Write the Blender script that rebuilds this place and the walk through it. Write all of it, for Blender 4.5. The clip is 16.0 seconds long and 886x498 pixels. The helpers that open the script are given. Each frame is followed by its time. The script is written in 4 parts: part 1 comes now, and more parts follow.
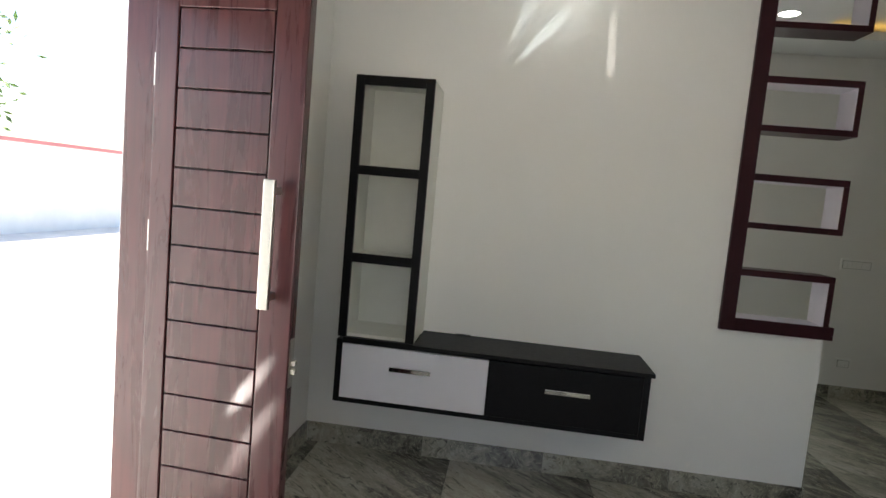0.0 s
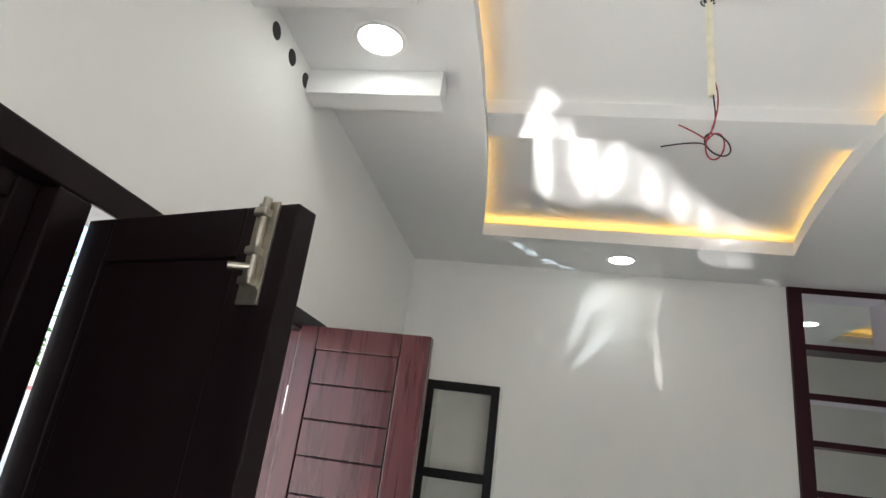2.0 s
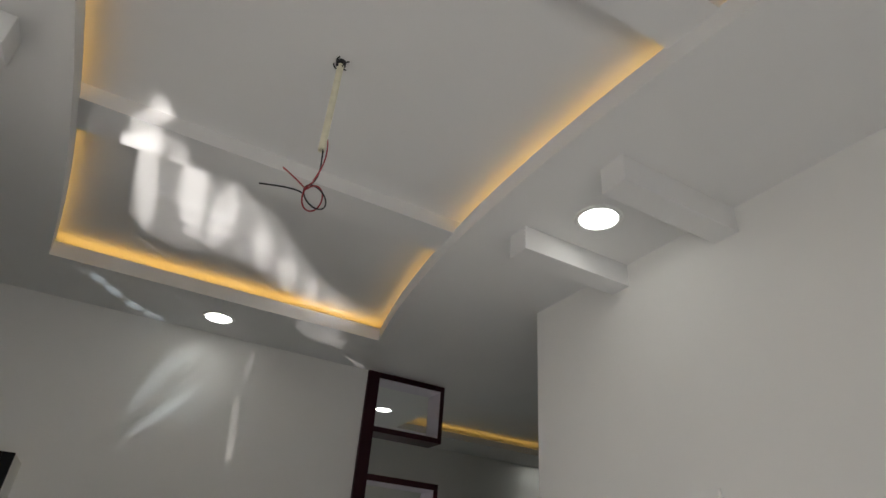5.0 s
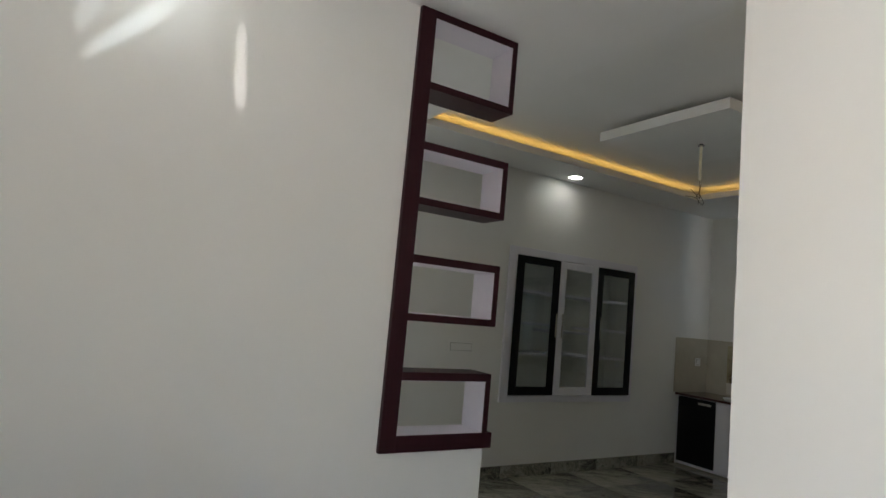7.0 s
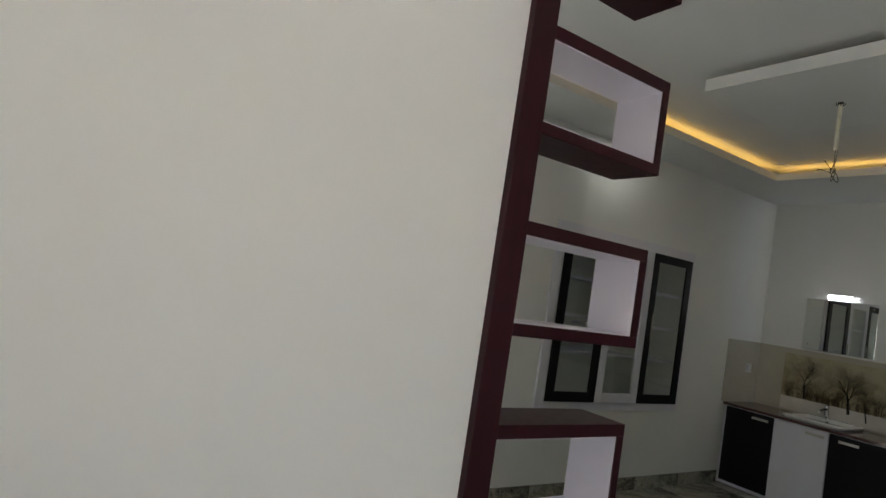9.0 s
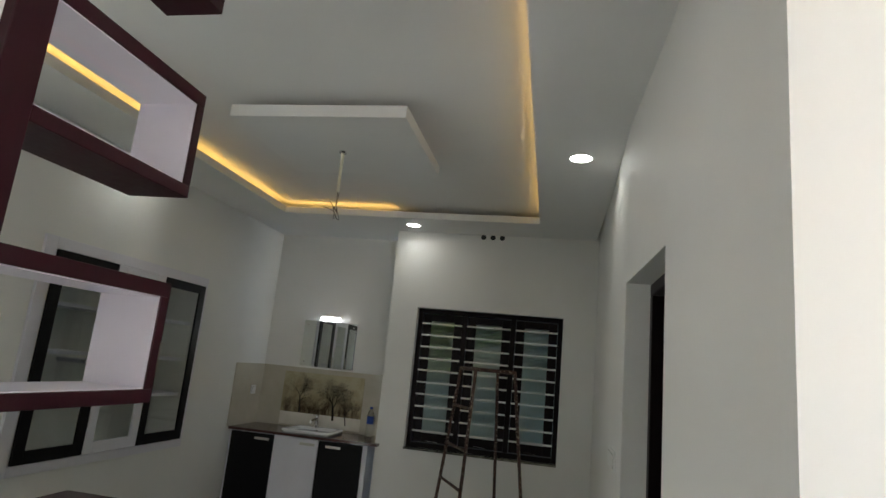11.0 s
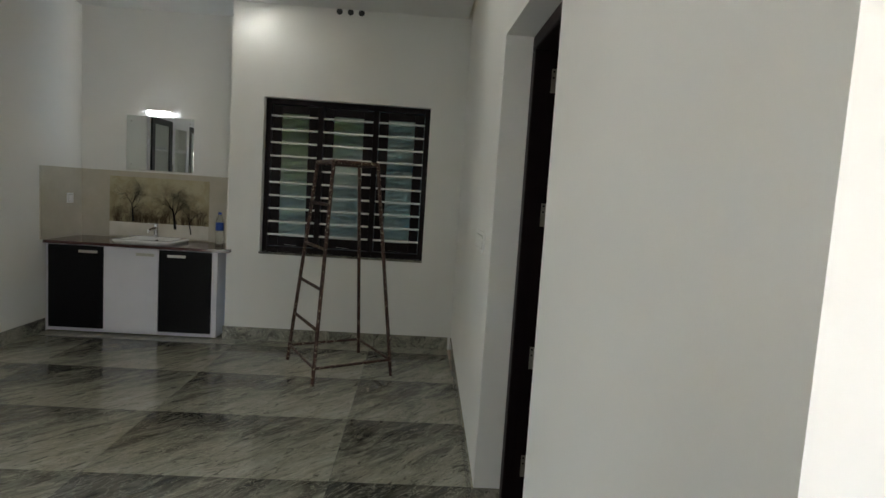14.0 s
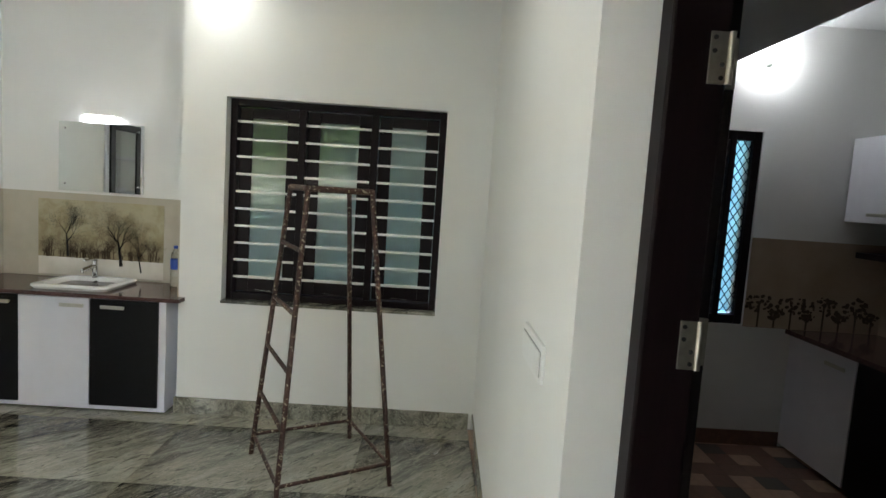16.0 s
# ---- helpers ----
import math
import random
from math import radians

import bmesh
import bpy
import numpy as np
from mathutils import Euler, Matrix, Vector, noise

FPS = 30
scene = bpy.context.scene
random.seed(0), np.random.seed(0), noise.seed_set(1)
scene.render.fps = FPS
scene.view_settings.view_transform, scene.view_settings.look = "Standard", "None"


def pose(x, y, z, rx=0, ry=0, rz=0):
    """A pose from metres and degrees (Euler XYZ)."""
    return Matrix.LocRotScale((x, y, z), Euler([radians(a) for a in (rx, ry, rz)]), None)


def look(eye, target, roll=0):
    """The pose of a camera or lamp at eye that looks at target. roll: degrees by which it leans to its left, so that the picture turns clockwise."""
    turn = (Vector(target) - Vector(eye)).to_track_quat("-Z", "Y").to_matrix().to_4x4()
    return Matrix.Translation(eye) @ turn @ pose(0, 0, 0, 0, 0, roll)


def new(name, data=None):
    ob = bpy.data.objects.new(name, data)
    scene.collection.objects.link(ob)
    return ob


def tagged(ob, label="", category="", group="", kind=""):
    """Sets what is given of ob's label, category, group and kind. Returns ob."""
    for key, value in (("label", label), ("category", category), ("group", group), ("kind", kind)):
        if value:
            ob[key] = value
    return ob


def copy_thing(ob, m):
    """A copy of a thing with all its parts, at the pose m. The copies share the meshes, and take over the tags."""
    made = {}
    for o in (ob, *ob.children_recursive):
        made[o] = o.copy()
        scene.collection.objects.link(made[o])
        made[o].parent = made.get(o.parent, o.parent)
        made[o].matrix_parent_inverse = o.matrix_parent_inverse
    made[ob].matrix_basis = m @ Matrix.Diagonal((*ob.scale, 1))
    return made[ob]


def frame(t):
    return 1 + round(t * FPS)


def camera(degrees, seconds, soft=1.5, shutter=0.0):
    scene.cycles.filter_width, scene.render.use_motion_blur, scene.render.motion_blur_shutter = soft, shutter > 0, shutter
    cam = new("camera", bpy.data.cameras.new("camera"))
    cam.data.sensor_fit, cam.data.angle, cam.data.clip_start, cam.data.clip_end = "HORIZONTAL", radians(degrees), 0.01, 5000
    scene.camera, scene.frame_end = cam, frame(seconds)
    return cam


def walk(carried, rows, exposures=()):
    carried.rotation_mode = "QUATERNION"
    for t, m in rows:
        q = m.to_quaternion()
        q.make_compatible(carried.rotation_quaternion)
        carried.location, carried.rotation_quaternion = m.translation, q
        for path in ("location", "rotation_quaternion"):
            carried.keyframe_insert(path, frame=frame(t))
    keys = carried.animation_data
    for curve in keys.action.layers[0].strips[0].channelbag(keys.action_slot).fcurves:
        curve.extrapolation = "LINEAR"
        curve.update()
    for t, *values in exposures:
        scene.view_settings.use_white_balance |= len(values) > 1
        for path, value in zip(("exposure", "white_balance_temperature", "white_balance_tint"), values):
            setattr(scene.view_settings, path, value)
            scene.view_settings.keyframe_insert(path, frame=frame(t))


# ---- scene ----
cam = camera(74.7, 16.0)
PATH = [
    (0, (1.034, -3.076, 1.439), (0.811, -1.096, 1.255), 5.1),
    (0.5, (0.989, -3.141, 1.476), (0.721, -1.169, 1.275), 5.5),
    (1, (0.881, -3.236, 1.547), (0.606, -1.258, 1.44), 6.1),
    (1.5, (0.796, -3.283, 1.6), (0.503, -1.317, 1.824), 6.8),
    (2, (0.786, -3.353, 1.624), (0.445, -1.495, 2.281), 7.7),
    (2.5, (0.775, -3.408, 1.644), (0.407, -1.7, 2.617), 10.4),
    (3, (0.784, -3.403, 1.668), (0.44, -1.796, 2.808), 13.8),
    (3.5, (0.821, -3.41, 1.67), (0.781, -1.83, 2.894), 12.5),
    (4, (0.847, -3.401, 1.664), (1.207, -1.898, 2.932), 8.1),
    (4.5, (0.876, -3.33, 1.65), (1.51, -1.864, 2.854), 5.5),
    (5, (0.946, -3.193, 1.632), (1.726, -1.654, 2.644), 4.7),
    (5.2, (0.985, -3.137, 1.618), (1.802, -1.56, 2.538), 4.6),
    (7.3, (1.077, -1.913, 1.463), (2.12, -0.213, 1.61), 5.6),
    (7.5, (1.084, -1.797, 1.463), (2.12, -0.091, 1.589), 6.4),
    (8, (1.148, -1.506, 1.476), (2.185, 0.201, 1.583), 8.2),
    (8.5, (1.239, -1.243, 1.495), (2.28, 0.461, 1.609), 8.5),
    (9, (1.31, -1.051, 1.508), (2.398, 0.623, 1.624), 8.8),
    (9.5, (1.332, -0.936, 1.552), (2.763, 0.45, 1.73), 8.5),
    (10, (1.401, -0.912, 1.572), (3.127, 0.058, 1.853), 7.9),
    (10.2, (1.415, -0.919, 1.57), (3.203, -0.087, 1.9), 7.5),
    (12.3, (1.466, -0.866, 1.478), (3.455, -0.923, 1.67), 3.6),
    (12.5, (1.479, -0.877, 1.455), (3.475, -0.95, 1.573), 3.5),
    (13, (1.522, -0.924, 1.392), (3.519, -1.019, 1.335), 3.5),
    (13.5, (1.677, -0.939, 1.396), (3.667, -1.04, 1.224), 3.6),
    (14, (1.95, -0.922, 1.376), (3.939, -1.023, 1.188), 3.7),
    (14.5, (2.28, -0.947, 1.404), (4.266, -1.057, 1.203), 3.8),
    (15, (2.588, -0.999, 1.477), (4.574, -1.097, 1.268), 3.8),
    (15.5, (2.909, -0.97, 1.536), (4.898, -1.046, 1.336), 3.9),
    (16, (3.221, -0.948, 1.574), (5.212, -0.989, 1.384), 3.8),
]
EXPOSURES = [(0.0, 1.45, 6800, 11), (1.0, 1.45, 6650, 11), (1.5, 1.48, 6450, 11), (2.0, 1.46, 6400, 11), (2.5, 1.12, 6450, 11), (3.0, 0.80, 6550, 11), (4.0, 0.42, 6650, 12), (5.0, 0.27, 6600, 13), (7.5, 1.66, 6600, 12),
             (9.0, 1.74, 6600, 12), (9.5, 1.76, 6600, 12), (10.0, 2.2, 6600, 12), (12.5, 1.93, 6550, 11), (13.5, 2.08, 6600, 11), (14.5, 2.72, 6700, 11), (15.0, 2.85, 6650, 11), (15.5, 3.2, 6550, 10), (16.0, 3.5, 6500, 10)]
walk(cam, [(t, look(eye, target, roll)) for t, eye, target, roll in PATH], EXPOSURES)

# ---- world and large lights ----
world = bpy.data.worlds.new("world")
scene.world = world
world.use_nodes = True
_n = world.node_tree.nodes
_sky = _n.new("ShaderNodeTexSky")
_sky.sky_type = "NISHITA"
_sky.sun_disc = False
_sky.sun_elevation = radians(63.8)
_sky.sun_rotation = radians(246)
world.node_tree.links.new(_sky.outputs[0], _n["Background"].inputs[0])
_n["Background"].inputs[1].default_value = 0.15

sun = new("sun", bpy.data.lights.new("sun", "SUN"))
sun.data.energy = 5.0
sun.data.angle = radians(0.5)
sun.data.color = (1.0, 0.95, 0.87)
sun.matrix_world = look((-4.5, -2, 10), (0, 0, 0))

# daylight that the open main door lets in from the bright yard
door_sky = new("door_daylight", bpy.data.lights.new("door_daylight", "AREA"))
door_sky.data.shape = "RECTANGLE"
door_sky.data.size, door_sky.data.size_y = 1.6, 2.0
door_sky.data.energy = 11.0
door_sky.data.color = (1.0, 0.99, 0.96)
door_sky.matrix_world = look((-0.9, -2.01, 1.0), (3.0, -2.01, 1.0))

# area lamp in an unseen window added behind the start, to brighten the room
rear_fill = new("rear_fill_lamp", bpy.data.lights.new("rear_fill_lamp", "AREA"))
rear_fill.data.shape = "RECTANGLE"
rear_fill.data.size, rear_fill.data.size_y = 1.3, 1.2
rear_fill.data.energy = 3.5
rear_fill.data.color = (1.0, 0.99, 0.96)
rear_fill.matrix_world = look((1.2, -4.22, 1.45), (1.2, 0, 1.5))

# area lamp in an unseen doorway, added to brighten the dining space
side_fill = new("side_fill_lamp", bpy.data.lights.new("side_fill_lamp", "AREA"))
side_fill.data.shape = "RECTANGLE"
side_fill.data.size, side_fill.data.size_y = 0.6, 1.9
side_fill.data.energy = 2.6
side_fill.data.color = (0.95, 1.0, 0.90)
side_fill.matrix_world = look((2.55, 2.30, 1.05), (4.6, -1.2, 1.1))

# added spot lamps that stand in for sunlight reflected up through the open door
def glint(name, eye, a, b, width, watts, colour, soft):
    """Spot lamp for a streak from a to b, that wide where it lands."""
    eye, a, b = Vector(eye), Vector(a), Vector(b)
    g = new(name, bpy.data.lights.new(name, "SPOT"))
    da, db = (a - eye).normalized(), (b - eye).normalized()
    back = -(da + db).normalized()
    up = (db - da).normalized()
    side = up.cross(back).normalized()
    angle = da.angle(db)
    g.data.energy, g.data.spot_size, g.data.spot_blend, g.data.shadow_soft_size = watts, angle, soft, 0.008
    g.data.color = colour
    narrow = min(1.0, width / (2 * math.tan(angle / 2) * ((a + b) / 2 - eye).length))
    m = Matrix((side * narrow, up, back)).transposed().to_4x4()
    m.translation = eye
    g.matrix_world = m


YARD, OVER_FLOOR = (-1.4, -3.69, 0.15), (0.62, -2.4, 0.03)
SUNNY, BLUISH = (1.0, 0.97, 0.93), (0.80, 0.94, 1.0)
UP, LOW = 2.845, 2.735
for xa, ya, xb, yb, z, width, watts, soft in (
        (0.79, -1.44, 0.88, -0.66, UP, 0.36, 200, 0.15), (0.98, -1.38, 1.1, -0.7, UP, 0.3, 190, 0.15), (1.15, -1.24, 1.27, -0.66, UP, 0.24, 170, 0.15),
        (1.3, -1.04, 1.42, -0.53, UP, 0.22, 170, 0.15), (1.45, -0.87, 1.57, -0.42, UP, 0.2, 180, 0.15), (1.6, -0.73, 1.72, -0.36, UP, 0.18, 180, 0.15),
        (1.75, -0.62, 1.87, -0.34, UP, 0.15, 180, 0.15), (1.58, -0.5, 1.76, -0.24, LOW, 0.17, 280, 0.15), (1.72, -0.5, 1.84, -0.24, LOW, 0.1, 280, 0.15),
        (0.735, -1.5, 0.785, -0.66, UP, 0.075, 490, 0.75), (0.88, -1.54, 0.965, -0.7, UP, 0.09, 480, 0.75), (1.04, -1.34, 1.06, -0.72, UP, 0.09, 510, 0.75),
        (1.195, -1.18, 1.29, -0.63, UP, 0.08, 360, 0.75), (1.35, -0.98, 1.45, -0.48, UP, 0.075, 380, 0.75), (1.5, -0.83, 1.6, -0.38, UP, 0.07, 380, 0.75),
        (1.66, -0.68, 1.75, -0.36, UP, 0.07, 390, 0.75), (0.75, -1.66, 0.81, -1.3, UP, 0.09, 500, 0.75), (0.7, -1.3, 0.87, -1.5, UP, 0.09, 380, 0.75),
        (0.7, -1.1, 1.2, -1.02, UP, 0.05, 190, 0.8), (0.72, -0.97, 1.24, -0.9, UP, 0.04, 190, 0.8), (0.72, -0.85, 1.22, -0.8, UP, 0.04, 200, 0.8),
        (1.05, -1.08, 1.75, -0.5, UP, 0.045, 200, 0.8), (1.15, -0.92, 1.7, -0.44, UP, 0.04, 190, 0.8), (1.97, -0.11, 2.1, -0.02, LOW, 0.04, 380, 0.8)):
    glint("sun_glint_spot", YARD, (xa, ya, z), (xb, yb, z), width, watts, SUNNY, soft)
# fainter streaks from added spot lamps set just over the floor inside the door
for xa, ya, xb, yb, z, width, watts, colour, soft in (
        (0.767, -0.66, 0.87, -0.55, UP, 0.014, 150, SUNNY, 0.7), (0.93, -0.44, 1.14, -0.26, LOW, 0.014, 120, SUNNY, 0.6), (1.25, -0.18, 1.47, 0.01, LOW, 0.014, 120, SUNNY, 0.6),
        (0.62, -0.42, 0.69, -0.30, LOW, 0.07, 130, BLUISH, 0.8), (0.68, -0.32, 0.76, -0.19, LOW, 0.07, 150, BLUISH, 0.8),
        (0.77, -0.18, 0.87, -0.08, LOW, 0.075, 150, BLUISH, 0.8), (0.86, -0.10, 0.98, 0.0, LOW, 0.07, 130, BLUISH, 0.8)):
    glint("faint_glint_spot", OVER_FLOOR, (xa, ya, z), (xb, yb, z), width, watts, colour, soft)
for xa, za, xb, zb, width, watts, colour, soft in (
        (1.457, 2.71, 1.437, 2.48, 0.045, 120, SUNNY, 0.9), (1.428, 2.44, 1.450, 2.26, 0.05, 95, SUNNY, 1.0), (1.440, 2.32, 1.464, 2.08, 0.05, 120, SUNNY, 1.0),
        (1.12, 2.72, 0.94, 2.20, 0.10, 85, BLUISH, 1.0), (1.26, 2.47, 0.96, 2.13, 0.07, 110, BLUISH, 1.0), (1.20, 2.68, 1.06, 2.48, 0.06, 80, BLUISH, 0.8),
        (1.28, 2.72, 1.14, 2.20, 0.42, 40, BLUISH, 1.0)):
    glint("faint_glint_spot", OVER_FLOOR, (xa, 0, za), (xb, 0, zb), width, watts, colour, soft)

# added spots for the streaks on the grooved face of the open leaf
for xa, za, xb, zb, width, watts in ((0.43, 1.62, 0.20, 1.33, 0.05, 60), (0.44, 0.98, 0.27, 0.74, 0.05, 60), (0.46, 0.86, 0.24, 0.50, 0.06, 75),
                                     (0.20, 1.32, 0.08, 1.06, 0.04, 70), (0.40, 1.36, 0.26, 1.18, 0.03, 60), (0.14, 1.84, 0.02, 1.60, 0.04, 50)):
    glint("leaf_glint_spot", (-0.9, -3.3, 0.1), (xa, -1.535, za), (xb, -1.535, zb), width, watts, SUNNY, 1.0)

# power of the lamps that the rooms have
DOWNLIGHT = 8.4
COVE = 2.7
COVE_DINING = 1.25
MIRROR_LAMP = 4.2
KITCHEN_LAMP = 10.0


# ---- helpers of this scene ----
def box(bm, x0, x1, y0, y1, z0, z1, bevel=0.0):
    """Add a box to a bmesh, its edges rounded by bevel metres."""
    vs = [bm.verts.new(p) for p in ((x0, y0, z0), (x1, y0, z0), (x1, y1, z0), (x0, y1, z0),
                                    (x0, y0, z1), (x1, y0, z1), (x1, y1, z1), (x0, y1, z1))]
    fs = [bm.faces.new([vs[i] for i in f]) for f in ((3, 2, 1, 0), (4, 5, 6, 7), (0, 1, 5, 4), (1, 2, 6, 5), (2, 3, 7, 6), (3, 0, 4, 7))]
    if bevel > 0:
        es = list({e for f in fs for e in f.edges})
        bmesh.ops.bevel(bm, geom=es, offset=bevel, segments=2, affect="EDGES", profile=0.5)
    return bm


def boxed(*dims, bevel=0.0):
    return box(bmesh.new(), *dims, bevel=bevel)


def tube(bm, a, b, r, n=12, r2=None):
    """Add a closed round bar from a to b."""
    a, b = Vector(a), Vector(b)
    d = b - a
    q = d.to_track_quat("Z", "Y").to_matrix().to_4x4()
    bmesh.ops.create_cone(bm, cap_ends=True, segments=n, radius1=r, radius2=r if r2 is None else r2, depth=d.length,
                          matrix=Matrix.Translation((a + b) / 2) @ q)
    return bm


def tubed(a, b, r, n=12, r2=None):
    return tube(bmesh.new(), a, b, r, n, r2)


def prism(pts, z0, z1):
    """A bmesh from an outline in the plan, between two heights."""
    bm = bmesh.new()
    lo = [bm.verts.new((x, y, z0)) for x, y in pts]
    hi = [bm.verts.new((x, y, z1)) for x, y in pts]
    bm.faces.new(lo[::-1])
    bm.faces.new(hi)
    for i in range(len(pts)):
        j = (i + 1) % len(pts)
        bm.faces.new((lo[i], lo[j], hi[j], hi[i]))
    return bm


def lathe(profile, centre, n=28):
    """A bmesh turned about an upright axis from (radius, height) pairs."""
    bm = bmesh.new()
    rings = []
    for r, z in profile:
        rings.append([bm.verts.new((centre[0] + r * math.cos(2 * math.pi * i / n), centre[1] + r * math.sin(2 * math.pi * i / n), centre[2] + z)) for i in range(n)])
    for p, q in zip(rings, rings[1:]):
        for i in range(n):
            bm.faces.new((p[i], p[(i + 1) % n], q[(i + 1) % n], q[i]))
    bmesh.ops.remove_doubles(bm, verts=bm.verts, dist=1e-5)
    return bm


def finish(name, bm, mat, origin, smooth=False):
    me = bpy.data.meshes.new(name)
    bmesh.ops.recalc_face_normals(bm, faces=bm.faces)
    bmesh.ops.translate(bm, verts=bm.verts, vec=-Vector(origin))
    bm.to_mesh(me)
    bm.free()
    if smooth:
        me.shade_smooth()
        me.set_sharp_from_angle(angle=radians(38))
    me.materials.append(mat)
    ob = new(name, me)
    ob.location = origin
    return ob


def world_at(ob):
    p = Vector(ob.location)
    while ob.parent:
        ob = ob.parent
        p = p + ob.location
    return p


def part(name, bm, mat, parent, label="", smooth=False):
    """Link a bmesh, given in world coordinates, as one mesh object under a thing or a part."""
    ob = finish(name, bm, mat, world_at(parent), smooth)
    ob.parent = parent
    ob.location = (0, 0, 0)
    return tagged(ob, label)


def thing(name, at, label, category, group=""):
    ob = new(name)
    ob.location = at
    ob.empty_display_size = 0.1
    return tagged(ob, label, category, group)


def structure(name, bm, mat, label, category, smooth=False):
    return tagged(finish(name, bm, mat, (0, 0, 0), smooth), label, category, "", "structure")


def panel_wall(x0, x1, y0, y1, z0, z1, holes=()):
    """A wall as a bmesh, with openings (from, to, bottom, top) along its length."""
    along_x = (x1 - x0) > (y1 - y0)
    a0, a1 = (x0, x1) if along_x else (y0, y1)
    cuts = sorted({a0, a1, *[h[0] for h in holes], *[h[1] for h in holes]})
    bm = bmesh.new()
    for a, b in zip(cuts, cuts[1:]):
        spans = [(z0, z1)]
        for h in holes:
            if h[0] < b - 1e-6 and h[1] > a + 1e-6:
                spans = [s for lo, hi in spans for s in ((lo, min(hi, h[2])), (max(lo, h[3]), hi)) if s[1] - s[0] > 1e-6]
        for lo, hi in spans:
            if along_x:
                box(bm, a, b, y0, y1, lo, hi)
            else:
                box(bm, x0, x1, a, b, lo, hi)
    bmesh.ops.remove_doubles(bm, verts=bm.verts, dist=1e-5)
    return bm


# ---- materials ----
class Nodes:
    """A short way to write node materials."""

    def __init__(self, name):
        self.mat = bpy.data.materials.new(name)
        self.mat.use_nodes = True
        self.tree = self.mat.node_tree
        self.bsdf = self.tree.nodes["Principled BSDF"]

    def add(self, kind, **values):
        n = self.tree.nodes.new(kind)
        for k, v in values.items():
            n.inputs[k.replace("_", " ")].default_value = v
        return n

    def link(self, a, b):
        self.tree.links.new(a, b)

    def coords(self, which="Object", scale=(1, 1, 1), rot=(0, 0, 0)):
        c = self.tree.nodes.new("ShaderNodeTexCoord")
        m = self.tree.nodes.new("ShaderNodeMapping")
        m.inputs["Scale"].default_value = scale
        m.inputs["Rotation"].default_value = [radians(a) for a in rot]
        self.link(c.outputs[which], m.inputs["Vector"])
        return m.outputs[0]

    def noise(self, vec, scale, detail=4.0, rough=0.55, distort=0.0):
        n = self.add("ShaderNodeTexNoise", Scale=scale, Detail=detail, Roughness=rough, Distortion=distort)
        self.link(vec, n.inputs["Vector"])
        return n.outputs["Fac"]

    def ramp(self, fac, stops):
        r = self.tree.nodes.new("ShaderNodeValToRGB")
        els = r.color_ramp.elements
        while len(els) < len(stops):
            els.new(0.5)
        for e, (p, c) in zip(els, stops):
            e.position = p
            e.color = (*c, 1) if len(c) == 3 else c
        self.link(fac, r.inputs[0])
        return r.outputs[0]

    def grey(self, fac, lo, hi, a=0.0, b=1.0):
        m = self.add("ShaderNodeMapRange")
        m.inputs[1].default_value, m.inputs[2].default_value, m.inputs[3].default_value, m.inputs[4].default_value = a, b, lo, hi
        self.link(fac, m.inputs[0])
        return m.outputs[0]

    def mix(self, fac, a, b, kind="MIX"):
        m = self.tree.nodes.new("ShaderNodeMix")
        m.data_type = "RGBA"
        m.blend_type = kind
        for v, k in ((fac, 0), (a, 6), (b, 7)):
            if isinstance(v, (float, int)):
                m.inputs[k].default_value = v
            elif isinstance(v, tuple):
                m.inputs[k].default_value = (*v, 1)
            else:
                self.link(v, m.inputs[k])
        return m.outputs[2]

    def bump(self, height, strength=0.1, dist=0.002):
        b = self.add("ShaderNodeBump", Strength=strength, Distance=dist)
        self.link(height, b.inputs["Height"])
        self.link(b.outputs[0], self.bsdf.inputs["Normal"])

    def set(self, **values):
        for k, v in values.items():
            sock = self.bsdf.inputs[k.replace("_", " ")]
            if isinstance(v, (float, int)):
                sock.default_value = v
            elif isinstance(v, tuple):
                sock.default_value = (*v, 1)
            else:
                self.link(v, sock)
        return self


def paint(name, colour, rough=0.6, bump=0.06):
    n = Nodes(name)
    v = n.coords()
    big = n.noise(v, 0.9, 3.0)
    fine = n.noise(v, 160.0, 2.0)
    dark = tuple(c * 0.94 for c in colour)
    n.set(Base_Color=n.ramp(big, [(0.3, dark), (0.7, colour)]), Roughness=n.grey(fine, rough - 0.05, rough + 0.08))
    n.bump(fine, bump, 0.001)
    return n.mat


def plain(name, colour, rough=0.4, metal=0.0, vary=0.08, scale=14.0, bump=0.0, gloss=0.5):
    n = Nodes(name)
    v = n.coords()
    f = n.noise(v, scale, 4.0)
    lo = tuple(c * (1 - vary) for c in colour)
    hi = tuple(min(1, c * (1 + vary)) for c in colour)
    n.set(Base_Color=n.ramp(f, [(0.3, lo), (0.7, hi)]), Roughness=n.grey(f, rough * 0.85, rough * 1.15), Metallic=metal, Specular_IOR_Level=gloss)
    if bump:
        n.bump(n.noise(v, scale * 8, 2.0), bump, 0.001)
    return n.mat


